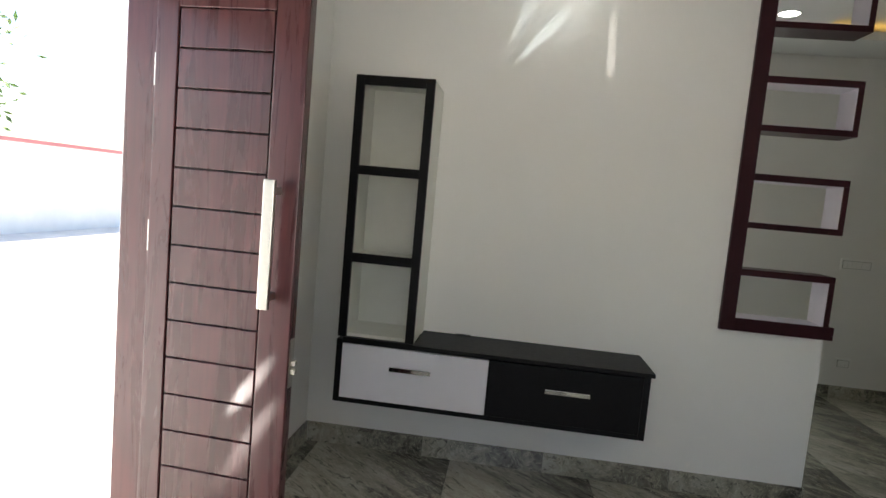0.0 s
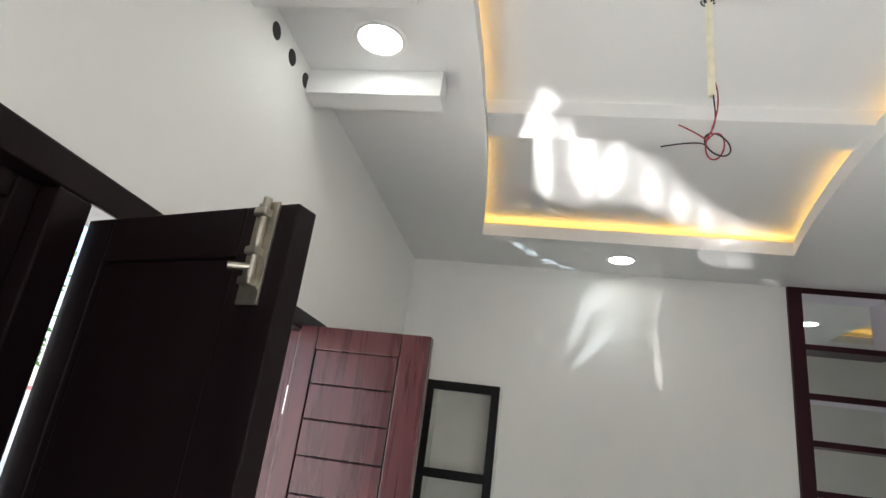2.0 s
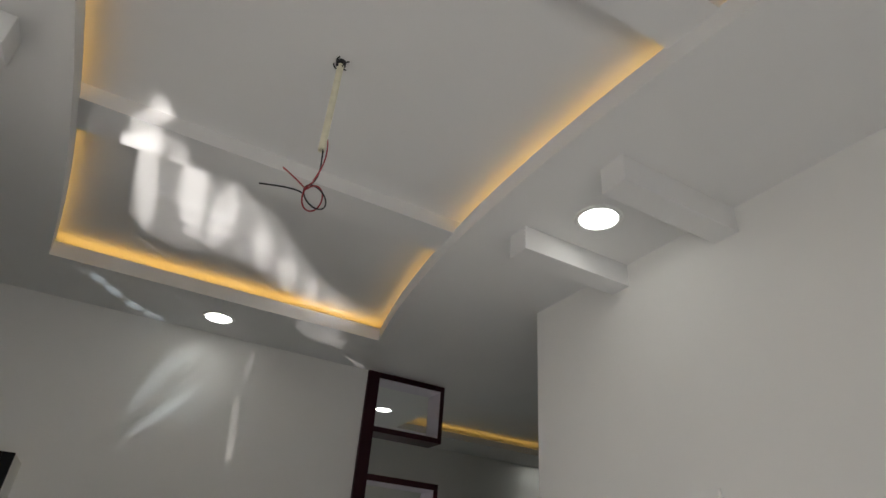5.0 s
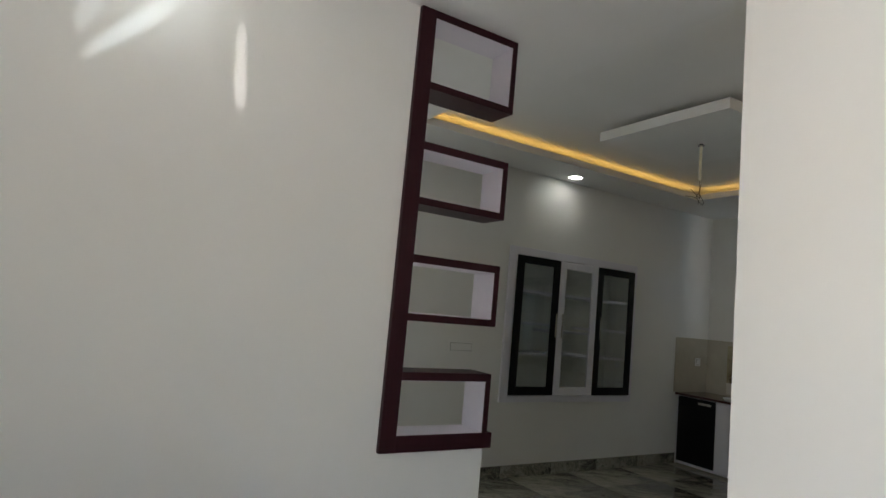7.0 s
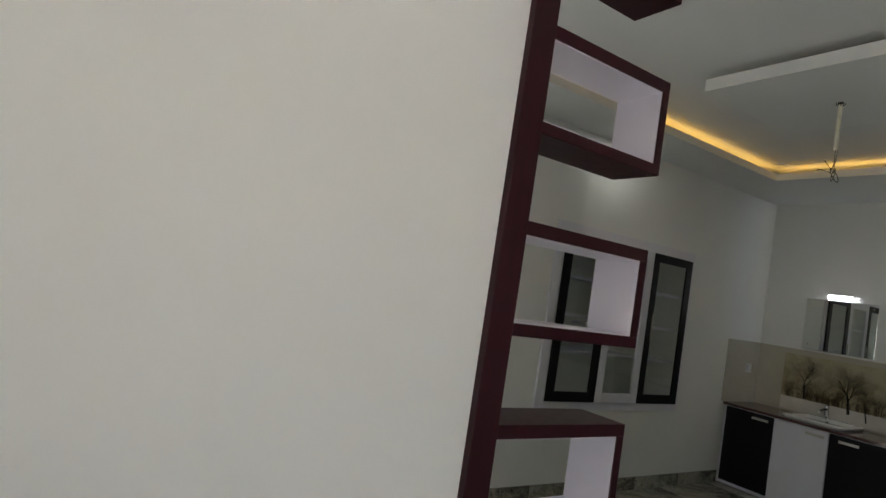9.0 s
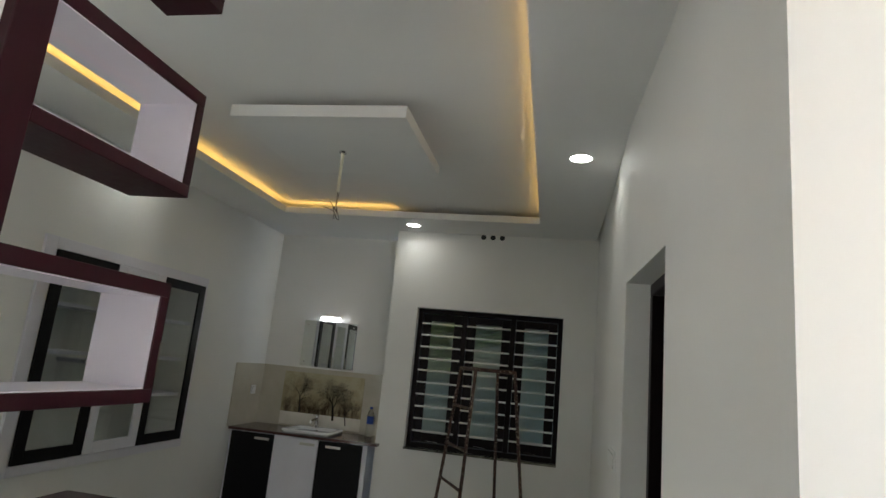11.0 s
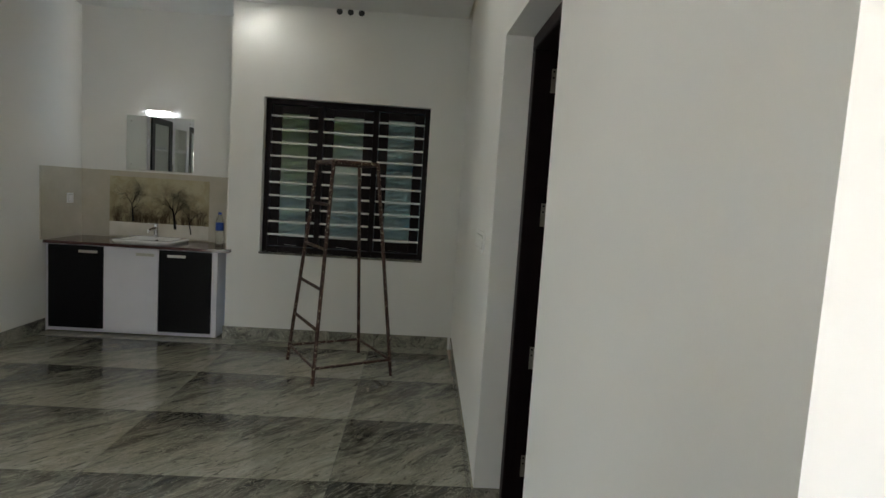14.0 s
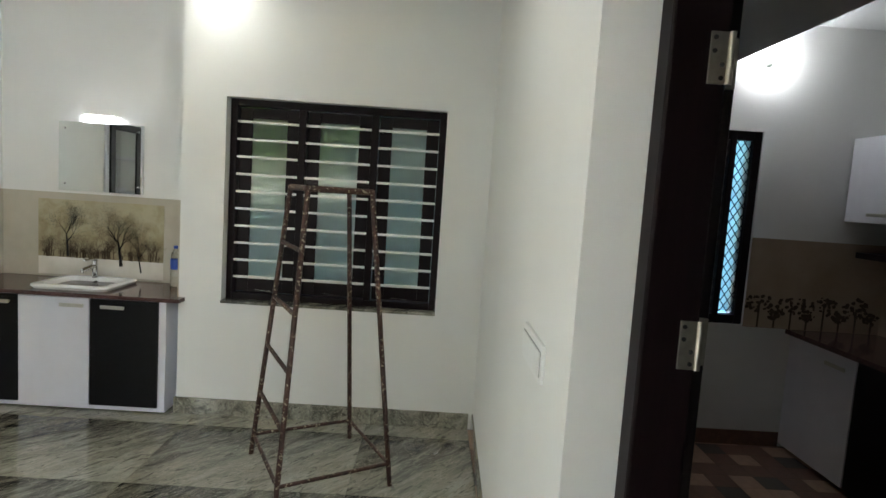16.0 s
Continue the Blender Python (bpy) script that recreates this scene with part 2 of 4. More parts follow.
def wood(name, dark, light, rough=0.35, along=2, gloss=0.5):
    n = Nodes(name)
    sc = [22.0, 22.0, 22.0]
    sc[along] = 1.6
    v = n.coords(scale=tuple(sc))
    g = n.noise(v, 1.0, 6.0, 0.65, 1.2)
    sc2 = [90.0, 90.0, 90.0]
    sc2[along] = 3.0
    pores = n.noise(n.coords(scale=tuple(sc2)), 1.0, 3.0)
    big = n.noise(n.coords(scale=(3, 3, 0.8)), 1.0, 2.0)
    col = n.ramp(g, [(0.25, dark), (0.5, tuple((a + b) / 2 for a, b in zip(dark, light))), (0.75, light)])
    col = n.mix(n.grey(pores, 0.0, 0.55, 0.45, 0.75), col, dark)
    col = n.mix(n.grey(big, 0.0, 0.35), col, light)
    n.set(Base_Color=col, Roughness=n.grey(g, rough - 0.06, rough + 0.1), Specular_IOR_Level=gloss)
    n.bump(pores, 0.12, 0.0006)
    return n.mat


def glow(name, colour, strength):
    n = Nodes(name)
    n.set(Base_Color=colour, Emission_Color=colour, Emission_Strength=strength, Roughness=0.5)
    return n.mat


def clear_glass(name, rough=0.0, tint=(0.95, 0.98, 0.97)):
    n = Nodes(name)
    n.set(Base_Color=tint, Roughness=rough, Transmission_Weight=1.0, IOR=1.45)
    return n.mat


M_WALL = paint("wall_paint", (0.80, 0.795, 0.768))
M_CEIL = paint("ceiling_paint", (0.80, 0.80, 0.79), 0.7)
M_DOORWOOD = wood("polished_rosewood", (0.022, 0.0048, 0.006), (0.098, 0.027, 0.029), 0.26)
# dark brown wood; on the main door it also carries painted shade
M_DARKWOOD = wood("dark_and_shaded_wood", (0.0045, 0.0024, 0.003), (0.012, 0.0056, 0.0068), 0.4, gloss=0.15)
M_BLACK = plain("black_laminate", (0.005, 0.0045, 0.0052), 0.42, 0, 0.15, 40, gloss=0.16)
M_WHITELAM = plain("white_laminate", (0.72, 0.71, 0.76), 0.3, 0, 0.02, 8)
M_MAROON = wood("maroon_laminate", (0.020, 0.0022, 0.0055), (0.036, 0.0045, 0.0095), 0.42, gloss=0.25)
M_LILAC = plain("pale_lilac_laminate", (0.70, 0.66, 0.73), 0.4, 0, 0.02, 6)
M_STEEL = plain("brushed_steel", (0.56, 0.54, 0.49), 0.33, 1.0, 0.05, 60)
M_OLDSTEEL = plain("tarnished_steel", (0.42, 0.39, 0.33), 0.38, 1.0, 0.12, 60)
M_CHROME = plain("chrome", (0.8, 0.8, 0.8), 0.08, 1.0, 0.02, 20)
M_NICHE = plain("cream_laminate", (0.74, 0.74, 0.68), 0.45, 0, 0.03, 6)
M_CERAMIC = plain("white_ceramic", (0.85, 0.85, 0.84), 0.08, 0, 0.01, 6)
M_PVC = plain("cream_pipe", (0.75, 0.71, 0.55), 0.4, 0, 0.08, 30)
M_WIRE_RED = plain("red_wire", (0.32, 0.02, 0.03), 0.4)
M_WIRE_BLACK = plain("black_wire", (0.01, 0.01, 0.012), 0.4)
M_PLASTIC = plain("white_switch_plastic", (0.78, 0.78, 0.76), 0.3, 0, 0.02, 20)
M_GAP = plain("grey_shadow_gap", (0.22, 0.21, 0.19), 0.6)
# near-black of small fittings, and of shade painted into holes
M_HOLE = plain("black_trim_and_hole_shade", (0.02, 0.02, 0.02), 0.6)
M_LED = glow("downlight_diffuser", (0.96, 1.0, 0.94), DOWNLIGHT)
M_WARM = glow("warm_strip_light", (1.0, 0.60, 0.13), COVE)
M_WARM_DINING = glow("pale_warm_strip_light", (1.0, 0.62, 0.15), COVE_DINING)
M_TUBE = glow("mirror_lamp_diffuser", (0.9, 0.95, 1.0), MIRROR_LAMP)
M_BULB = glow("lamp_bulb", (0.92, 0.96, 1.0), KITCHEN_LAMP)
M_GLASS = clear_glass("clear_glass")
M_MIRROR = plain("mirror_silver", (0.86, 0.9, 0.88), 0.01, 1.0, 0.0, 3)
M_BARPAINT = plain("white_grille_paint", (0.78, 0.77, 0.72), 0.35, 0, 0.05, 30)


def frosted():
    n = Nodes("pinhead_frosted_glass")
    v = n.coords(scale=(140, 140, 140))
    w = n.add("ShaderNodeTexVoronoi", Scale=1.0)
    n.link(v, w.inputs["Vector"])
    n.set(Base_Color=(0.50, 0.54, 0.46), Roughness=0.28, Transmission_Weight=1.0, IOR=1.3)
    n.bump(w.outputs["Distance"], 0.5, 0.002)
    return n.mat


M_FROST = frosted()


def marble():
    n = Nodes("grey_marble_tile")
    info = n.tree.nodes.new("ShaderNodeObjectInfo")
    c = n.tree.nodes.new("ShaderNodeTexCoord")
    add = n.add("ShaderNodeVectorMath")
    add.operation = "MULTIPLY_ADD"
    n.link(info.outputs["Random"], add.inputs[0])
    add.inputs[1].default_value = (9.0, 5.0, 0.0)
    n.link(c.outputs["Object"], add.inputs[2])
    mp = n.tree.nodes.new("ShaderNodeMapping")
    turn = n.tree.nodes.new("ShaderNodeMapping")
    turn.inputs["Rotation"].default_value = (0, 0, radians(40))
    n.link(add.outputs[0], turn.inputs["Vector"])
    mp.inputs["Scale"].default_value = (0.9, 3.6, 3.0)
    n.link(turn.outputs[0], mp.inputs["Vector"])
    clouds = n.noise(mp.outputs[0], 3.0, 8.0, 0.62, 0.9)
    veins = n.noise(mp.outputs[0], 4.2, 9.0, 0.66, 1.8)
    fine = n.tree.nodes.new("ShaderNodeMapping")
    fine.inputs["Scale"].default_value = (2.4, 9.0, 6.0)
    n.link(turn.outputs[0], fine.inputs["Vector"])
    scratch = n.noise(fine.outputs[0], 2.6, 10.0, 0.7, 2.4)
    sep = n.tree.nodes.new("ShaderNodeSeparateXYZ")
    n.link(c.outputs["Object"], sep.inputs[0])
    # each tile is printed dark towards one corner
    g1 = n.grey(sep.outputs[0], 0.0, 1.0, -0.30, 0.37)
    g2 = n.grey(sep.outputs[1], -0.25, 0.35, -0.57, 0.57)
    s = n.add("ShaderNodeMath")
    s.operation = "ADD"
    n.link(g1, s.inputs[0])
    n.link(g2, s.inputs[1])
    s2 = n.add("ShaderNodeMath")
    s2.operation = "ADD"
    n.link(s.outputs[0], s2.inputs[0])
    n.link(n.grey(clouds, -1.5, 1.5), s2.inputs[1])
    tone = n.grey(s2.outputs[0], 0.0, 1.0, -0.5, 1.68)
    col = n.ramp(tone, [(0.05, (0.42, 0.405, 0.34)), (0.40, (0.29, 0.28, 0.228)), (0.60, (0.15, 0.144, 0.118)), (0.82, (0.042, 0.040, 0.034))])
    col = n.mix(n.grey(scratch, 0.0, 0.45, 0.52, 0.66), col, (0.06, 0.056, 0.047))
    col = n.mix(n.grey(scratch, 0.28, 0.0, 0.33, 0.43), col, (0.47, 0.45, 0.36))
    crack = n.noise(mp.outputs[0], 5.5, 9.0, 0.72, 2.2)
    col = n.mix(n.grey(crack, 0.0, 0.8, 0.56, 0.60), col, (0.05, 0.047, 0.04))
    ridge = n.add("ShaderNodeMath")
    ridge.operation = "ABSOLUTE"
    n.link(n.grey(veins, -1.0, 1.0), ridge.inputs[0])
    col = n.mix(n.grey(ridge.outputs[0], 0.7, 0.0, 0.0, 0.03), col, (0.58, 0.555, 0.45))
    n.set(Base_Color=col, Roughness=n.grey(clouds, 0.05, 0.12), Specular_IOR_Level=0.6)
    return n.mat


M_MARBLE = marble()
M_GROUT = plain("dark_grout", (0.12, 0.12, 0.11), 0.8)


def granite():
    n = Nodes("brown_granite")
    v = n.coords()
    a = n.add("ShaderNodeTexVoronoi", Scale=220.0)
    n.link(v, a.inputs["Vector"])
    f = n.noise(v, 90.0, 4.0)
    col = n.mix(n.grey(f, 0.0, 0.6, 0.4, 0.6), (0.06, 0.03, 0.027), (0.15, 0.08, 0.072))
    col = n.mix(n.grey(a.outputs["Distance"], 0.35, 0.0, 0.0, 0.5), col, (0.022, 0.016, 0.016))
    n.set(Base_Color=col, Roughness=0.1)
    return n.mat


M_GRANITE = granite()


def rusty():
    n = Nodes("paint_spattered_rusty_pipe")
    v = n.coords()
    f = n.noise(v, 18.0, 5.0, 0.65)
    sp = n.noise(v, 55.0, 3.0, 0.6)
    col = n.ramp(f, [(0.3, (0.03, 0.018, 0.014)), (0.55, (0.07, 0.03, 0.022)), (0.75, (0.12, 0.065, 0.045))])
    col = n.mix(n.grey(sp, 0.0, 0.9, 0.585, 0.63), col, (0.40, 0.34, 0.25))
    n.set(Base_Color=col, Roughness=0.6, Metallic=0.25)
    n.bump(sp, 0.4, 0.002)
    return n.mat


M_RUST = rusty()


def glazed(name, a, b):
    n = Nodes(name)
    v = n.coords()
    f = n.noise(v, 3.0, 5.0, 0.6)
    n.set(Base_Color=n.ramp(f, [(0.3, a), (0.7, b)]), Roughness=0.12)
    return n.mat


M_SPLASH = glazed("beige_glazed_tile", (0.46, 0.42, 0.33), (0.55, 0.51, 0.42))
M_SPLASH_K = glazed("tan_glazed_tile", (0.36, 0.27, 0.19), (0.45, 0.35, 0.26))


def sepia_print():
    n = Nodes("sepia_forest_print")
    v = n.coords()
    sep = n.tree.nodes.new("ShaderNodeSeparateXYZ")
    n.link(v, sep.inputs[0])
    f = n.noise(v, 9.0, 7.0, 0.65, 0.4)
    s = n.add("ShaderNodeMath")
    s.operation = "ADD"
    n.link(n.grey(sep.outputs[2], 0.0, 0.75, 0.0, 0.53), s.inputs[0])
    n.link(n.grey(f, -0.42, 0.42, 0.25, 0.75), s.inputs[1])
    col = n.ramp(s.outputs[0], [(0.0, (0.22, 0.17, 0.10)), (0.22, (0.30, 0.245, 0.145)), (0.45, (0.38, 0.325, 0.195)), (0.75, (0.47, 0.42, 0.28))])
    n.set(Base_Color=col, Roughness=0.12)
    return n.mat


M_SEPIA = sepia_print()
M_SNOW = glazed("printed_snow", (0.60, 0.56, 0.48), (0.76, 0.72, 0.65))
M_INK = plain("printed_tree_ink", (0.018, 0.011, 0.008), 0.15)
M_INK_SOFT = plain("printed_far_tree_ink", (0.10, 0.07, 0.042), 0.15)
M_INK_BROWN = plain("printed_brown_ink", (0.09, 0.065, 0.045), 0.2, 0, 0.3, 60)
M_CLAY = plain("brown_floor_tile", (0.16, 0.08, 0.055), 0.3, 0, 0.2, 20)
M_SAND = plain("sand_floor_tile", (0.42, 0.27, 0.18), 0.3, 0, 0.15, 20)
M_DARKTILE = plain("dark_floor_tile", (0.06, 0.045, 0.04), 0.3, 0, 0.2, 20)
M_MESH = plain("black_lattice_paint", (0.02, 0.02, 0.022), 0.5)
M_BLUE = plain("blue_tinted_sheet", (0.10, 0.30, 0.50), 0.4, 0, 0.15, 3)
M_GREYWALL = plain("grey_blue_paint", (0.15, 0.19, 0.19), 0.7, 0, 0.15, 1.5)
M_CONCRETE = plain("pale_paving", (0.68, 0.66, 0.61), 0.8, 0, 0.10, 4, 0.2)
M_OUTWALL = plain("white_outer_paint", (0.78, 0.77, 0.75), 0.7, 0, 0.05, 2)
M_COPING = plain("pink_coping_paint", (0.5, 0.17, 0.17), 0.6)
M_LEAF = plain("leaf_green", (0.11, 0.19, 0.04), 0.5, 0, 0.5, 6)
M_BARK = plain("tree_bark", (0.13, 0.09, 0.06), 0.8, 0, 0.3, 12, 0.4)
M_CAP = plain("blue_label", (0.03, 0.09, 0.42), 0.4)

# ---- structure: the rooms ----
HL = 2.735   # living room ceiling
HD = 2.86    # dining ceiling
TOP = 3.1

# outer wall with the main door, the side window beside it
structure("wall_west", panel_wall(-0.2, 0, -4.32, 0.2, 0, TOP, [(-2.60, -1.36, 0, 2.0), (-3.62, -2.60, 0.78, 2.0)]), M_WALL, "white painted plaster wall with the main entrance", "wall")
# the opening is an unseen window, added to hold the rear area lamp
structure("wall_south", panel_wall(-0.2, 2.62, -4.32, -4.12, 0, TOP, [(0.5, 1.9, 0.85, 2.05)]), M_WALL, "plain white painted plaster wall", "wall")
structure("wall_east", boxed(2.42, 2.62, -4.12, -1.27, 0, TOP), M_WALL, "plain white painted plaster wall with an outer corner", "wall")
# television wall: cut away above a low stub where the open shelf stands
tv = bmesh.new()
box(tv, 0, 2.16, 0, 0.2, 0, TOP)
box(tv, 2.16, 2.645, 0, 0.2, 0, 0.885)
box(tv, 2.16, 2.645, 0, 0.2, 2.75, TOP)
structure("wall_television", tv, M_WALL, "off-white painted wall behind the television unit", "wall")
structure("wall_dining_west", panel_wall(1.96, 2.16, 0.2, 2.7, 0, TOP, []), M_WALL, "plain white painted wall closing the dining space", "wall")
# the first opening is an unseen doorway, added to hold the side area lamp
structure("wall_dining_north", panel_wall(2.16, 7.7, 2.18, 2.7, 0, TOP, [(2.2, 2.9, 0, 2.05), (4.47, 6.14, 0.73, 2.07)]), M_WALL, "white wall with a recess for the crockery cabinet", "wall")
structure("wall_alcove", boxed(7.5, 7.7, 0.687, 2.18, 0, TOP), M_WALL, "white painted back wall of the wash alcove", "wall")
structure("wall_dining_east", panel_wall(7.01, 7.25, -1.47, 0.687, 0, TOP, [(-1.0, 0.41, 0.78, 2.1)]), M_WALL, "white painted wall with a three-light window", "wall")
def askew(x):
    """How far the dining face of the kitchen wall lies off the straight, east of the doorway."""
    return 0.025 - 0.021 * (x - 4.364)


kwall = panel_wall(2.62, 7.01, -1.47, -1.27, 0, TOP, [(3.50, 4.364, 0, 2.035)])
for v in kwall.verts:
    if v.co.x > 4.3 and v.co.y > -1.4:
        v.co.y += askew(v.co.x)
structure("wall_kitchen_north", kwall, M_WALL, "white painted wall with the kitchen doorway", "wall")
structure("wall_kitchen_east", panel_wall(7.03, 7.25, -4.2, -1.47, 0, TOP, [(-3.065, -2.70, 0.83, 2.11)]), M_WALL, "white kitchen wall with a narrow window", "wall")
structure("wall_kitchen_south", boxed(2.62, 7.25, -4.2, -4.0, 0, TOP), M_WALL, "plain white kitchen wall", "wall")


def arc(x, bulge, y0, y1, n=24):
    mid, half = (y0 + y1) / 2, (y1 - y0) / 2
    return [(x + bulge * (1 - ((y0 + (y1 - y0) * i / n - mid) / half) ** 2), y0 + (y1 - y0) * i / n) for i in range(n + 1)]


TRAY_W = arc(0.46, 0.10, -3.62, -0.49)
TRAY_E = arc(1.984, -0.19, -3.62, -0.49)
# lower ceiling of the living room: two curved sides, north and south strips
low = bmesh.new()
for piece in ([(0, -3.62), *TRAY_W, (0, -0.49)], [*TRAY_E, (2.42, -0.49), (2.42, -3.62)],
              [(0, -0.49), (2.42, -0.49), (2.42, 0), (0, 0)], [(0, -4.12), (2.42, -4.12), (2.42, -3.62), (0, -3.62)],
              [(2.42, -1.27), (3.09, -1.27), (3.09, 0.2), (2.645, 0.2), (2.645, 0), (2.42, 0)]):
    p = prism(piece, HL, HL + 0.05)
    me_tmp = bpy.data.meshes.new("tmp")
    p.to_mesh(me_tmp)
    p.free()
    low.from_mesh(me_tmp)
    bpy.data.meshes.remove(me_tmp)
# thin upstand along the tray edges, that cuts the warm light off short of the middle
RIM = HL + 0.066
for side, d in ((TRAY_W, -0.012), (TRAY_E, 0.012)):
    for (xa, ya), (xb, yb) in zip(side, side[1:]):
        vs = [low.verts.new(q) for z in (HL + 0.05, RIM) for q in ((xa, ya, z), (xb, yb, z), (xb + d, yb, z), (xa + d, ya, z))]
        for f in ((0, 1, 5, 4), (2, 3, 7, 6), (4, 5, 6, 7)):
            low.faces.new([vs[i] for i in f])
for ya, yb in ((-0.49, -0.478), (-3.632, -3.62)):
    box(low, 0.46, 1.984, ya, yb, HL + 0.05, RIM)
bmesh.ops.remove_doubles(low, verts=low.verts, dist=1e-5)
structure("ceiling_living_lower", low, M_CEIL, "white dropped ceiling with a curved tray opening", "ceiling")
structure("ceiling_living_upper", boxed(-0.1, 3.09, -4.2, 0.1, HL + 0.11, TOP), M_CEIL, "white upper ceiling inside the lit tray", "ceiling")
bars = bmesh.new()
box(bars, 0.40, 2.1, -1.56, -1.40, HL + 0.055, HL + 0.11)
box(bars, 0.40, 2.1, -2.72, -2.58, HL + 0.055, HL + 0.11)
structure("ceiling_cross_bars", bars, M_CEIL, "white flat gypsum bars across the ceiling tray", "ceiling")
stubs = bmesh.new()
for y in (-1.82, -2.28):
    box(stubs, 0.0, 0.44, y - 0.045, y + 0.045, HL - 0.09, HL, 0.002)
    box(stubs, 1.95, 2.42, y - 0.005, y + 0.085, HL - 0.09, HL, 0.002)
structure("ceiling_stub_beams", stubs, M_CEIL, "short white gypsum beams stepping out from the walls", "ceiling")

# dining ceiling: a ring round a rectangular tray, the upper slab and a hung square panel
TX0, TX1, TY0, TY1 = 3.09, 6.47, -0.745, 1.68
ring = bmesh.new()
box(ring, TX1, 7.5, -1.27, 2.18, HD, HD + 0.06)
box(ring, TX0, TX1, TY1, 2.18, HD, HD + 0.06)
box(ring, TX0, TX1, -1.27, TY0, HD, HD + 0.06)
box(ring, 2.16, TX0, 0.2, 2.18, HD, HD + 0.06)
structure("ceiling_dining_lower", ring, M_CEIL, "white dropped ceiling round the dining tray", "ceiling")
structure("ceiling_dining_upper", boxed(3.09, 7.6, -1.4, 2.3, HD + 0.12, TOP), M_CEIL, "white upper ceiling of the dining tray", "ceiling")
structure("ceiling_dining_west", boxed(2.0, 3.09, 0.1, 2.3, HD + 0.13, TOP), M_CEIL, "white upper ceiling beside the tray", "ceiling")
structure("ceiling_hung_panel", boxed(4.23, 5.17, -0.075, 0.96, 2.83, 2.90, bevel=0.002), M_CEIL, "white square gypsum panel hung under the tray", "ceiling")
structure("ceiling_kitchen", boxed(2.62, 7.25, -4.2, -1.47, 2.8, TOP), M_CEIL, "plain white kitchen ceiling", "ceiling")
structure("kitchen_loft", boxed(2.62, 7.03, -2.07, -1.47, 2.15, 2.23, bevel=0.004), M_WALL, "white concrete storage loft over the kitchen door", "loft")
# unseen roof; its overhangs are sized to shade the doorway and outer walls
structure("roof", boxed(-1.2, 9.0, -4.9, 3.2, TOP, TOP + 0.15), M_OUTWALL, "unseen flat concrete roof slab with added sun-blocking overhangs", "roof")

# warm strip lights behind the lips of both trays
def strip(name, a, b, at, z, mat):
    t = thing(name, (*at, z), "warm yellow strip light hidden behind the tray lip", "strip light", "cove strips")
    part("led_strip", boxed(*a, *b, z, z + 0.012), mat, t)


zc = HL + 0.052
for nm, side, off in (("w", TRAY_W, -0.055), ("e", TRAY_E, 0.055)):
    bm = bmesh.new()
    for (xa, ya), (xb, yb) in zip(side, side[1:]):
        vs = [bm.verts.new(q) for q in ((xa + off - 0.008, ya, zc + 0.01), (xa + off + 0.008, ya, zc + 0.01), (xb + off + 0.008, yb, zc + 0.01), (xb + off - 0.008, yb, zc + 0.01))]
        bm.faces.new(vs)
    t = thing("strip_light", (side[12][0] + off, side[12][1], zc), "warm yellow strip light hidden behind the curved tray lip", "strip light", "cove strips")
    part("led_strip", bm, M_WARM, t)
strip("strip_light", (0.44, 2.0), (-0.45, -0.435), (1.2, -0.44), zc, M_WARM)
strip("strip_light", (0.44, 2.0), (-3.675, -3.66), (1.2, -3.67), zc, M_WARM)
zd = HD + 0.062
strip("strip_light", (TX0, TX1), (TY1 + 0.05, TY1 + 0.065), (4.6, TY1 + 0.05), zd, M_WARM_DINING)
strip("strip_light", (TX0, TX1), (TY0 - 0.065, TY0 - 0.05), (4.6, TY0 - 0.05), zd, M_WARM_DINING)
strip("strip_light", (TX1 + 0.05, TX1 + 0.065), (0.62, TY1), (TX1 + 0.05, 1.1), zd, M_WARM_DINING)


# ---- doors and windows ----
def lying(bm, hinge, angle):
    """Turn a bmesh built along +x from the origin to stand at a hinge."""
    bmesh.ops.transform(bm, verts=bm.verts, matrix=Matrix.Translation((*hinge, 0)) @ Matrix.Rotation(radians(angle), 4, "Z"))
    return bm


frame_d = thing("door_1", (-0.05, -2.0, 0), "dark rosewood main door frame with two open leaves", "door")
frame_d["kind"] = "structure"
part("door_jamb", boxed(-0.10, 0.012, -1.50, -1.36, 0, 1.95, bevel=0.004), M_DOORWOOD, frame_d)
# south jamb in the darker wood: its shade is put into the colour
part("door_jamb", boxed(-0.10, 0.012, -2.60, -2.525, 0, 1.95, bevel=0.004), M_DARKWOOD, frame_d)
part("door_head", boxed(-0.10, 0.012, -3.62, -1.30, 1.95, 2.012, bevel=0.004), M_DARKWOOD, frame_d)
part("threshold", boxed(-0.22, 0.012, -2.525, -1.50, -0.02, 0.006), M_GRANITE, frame_d)


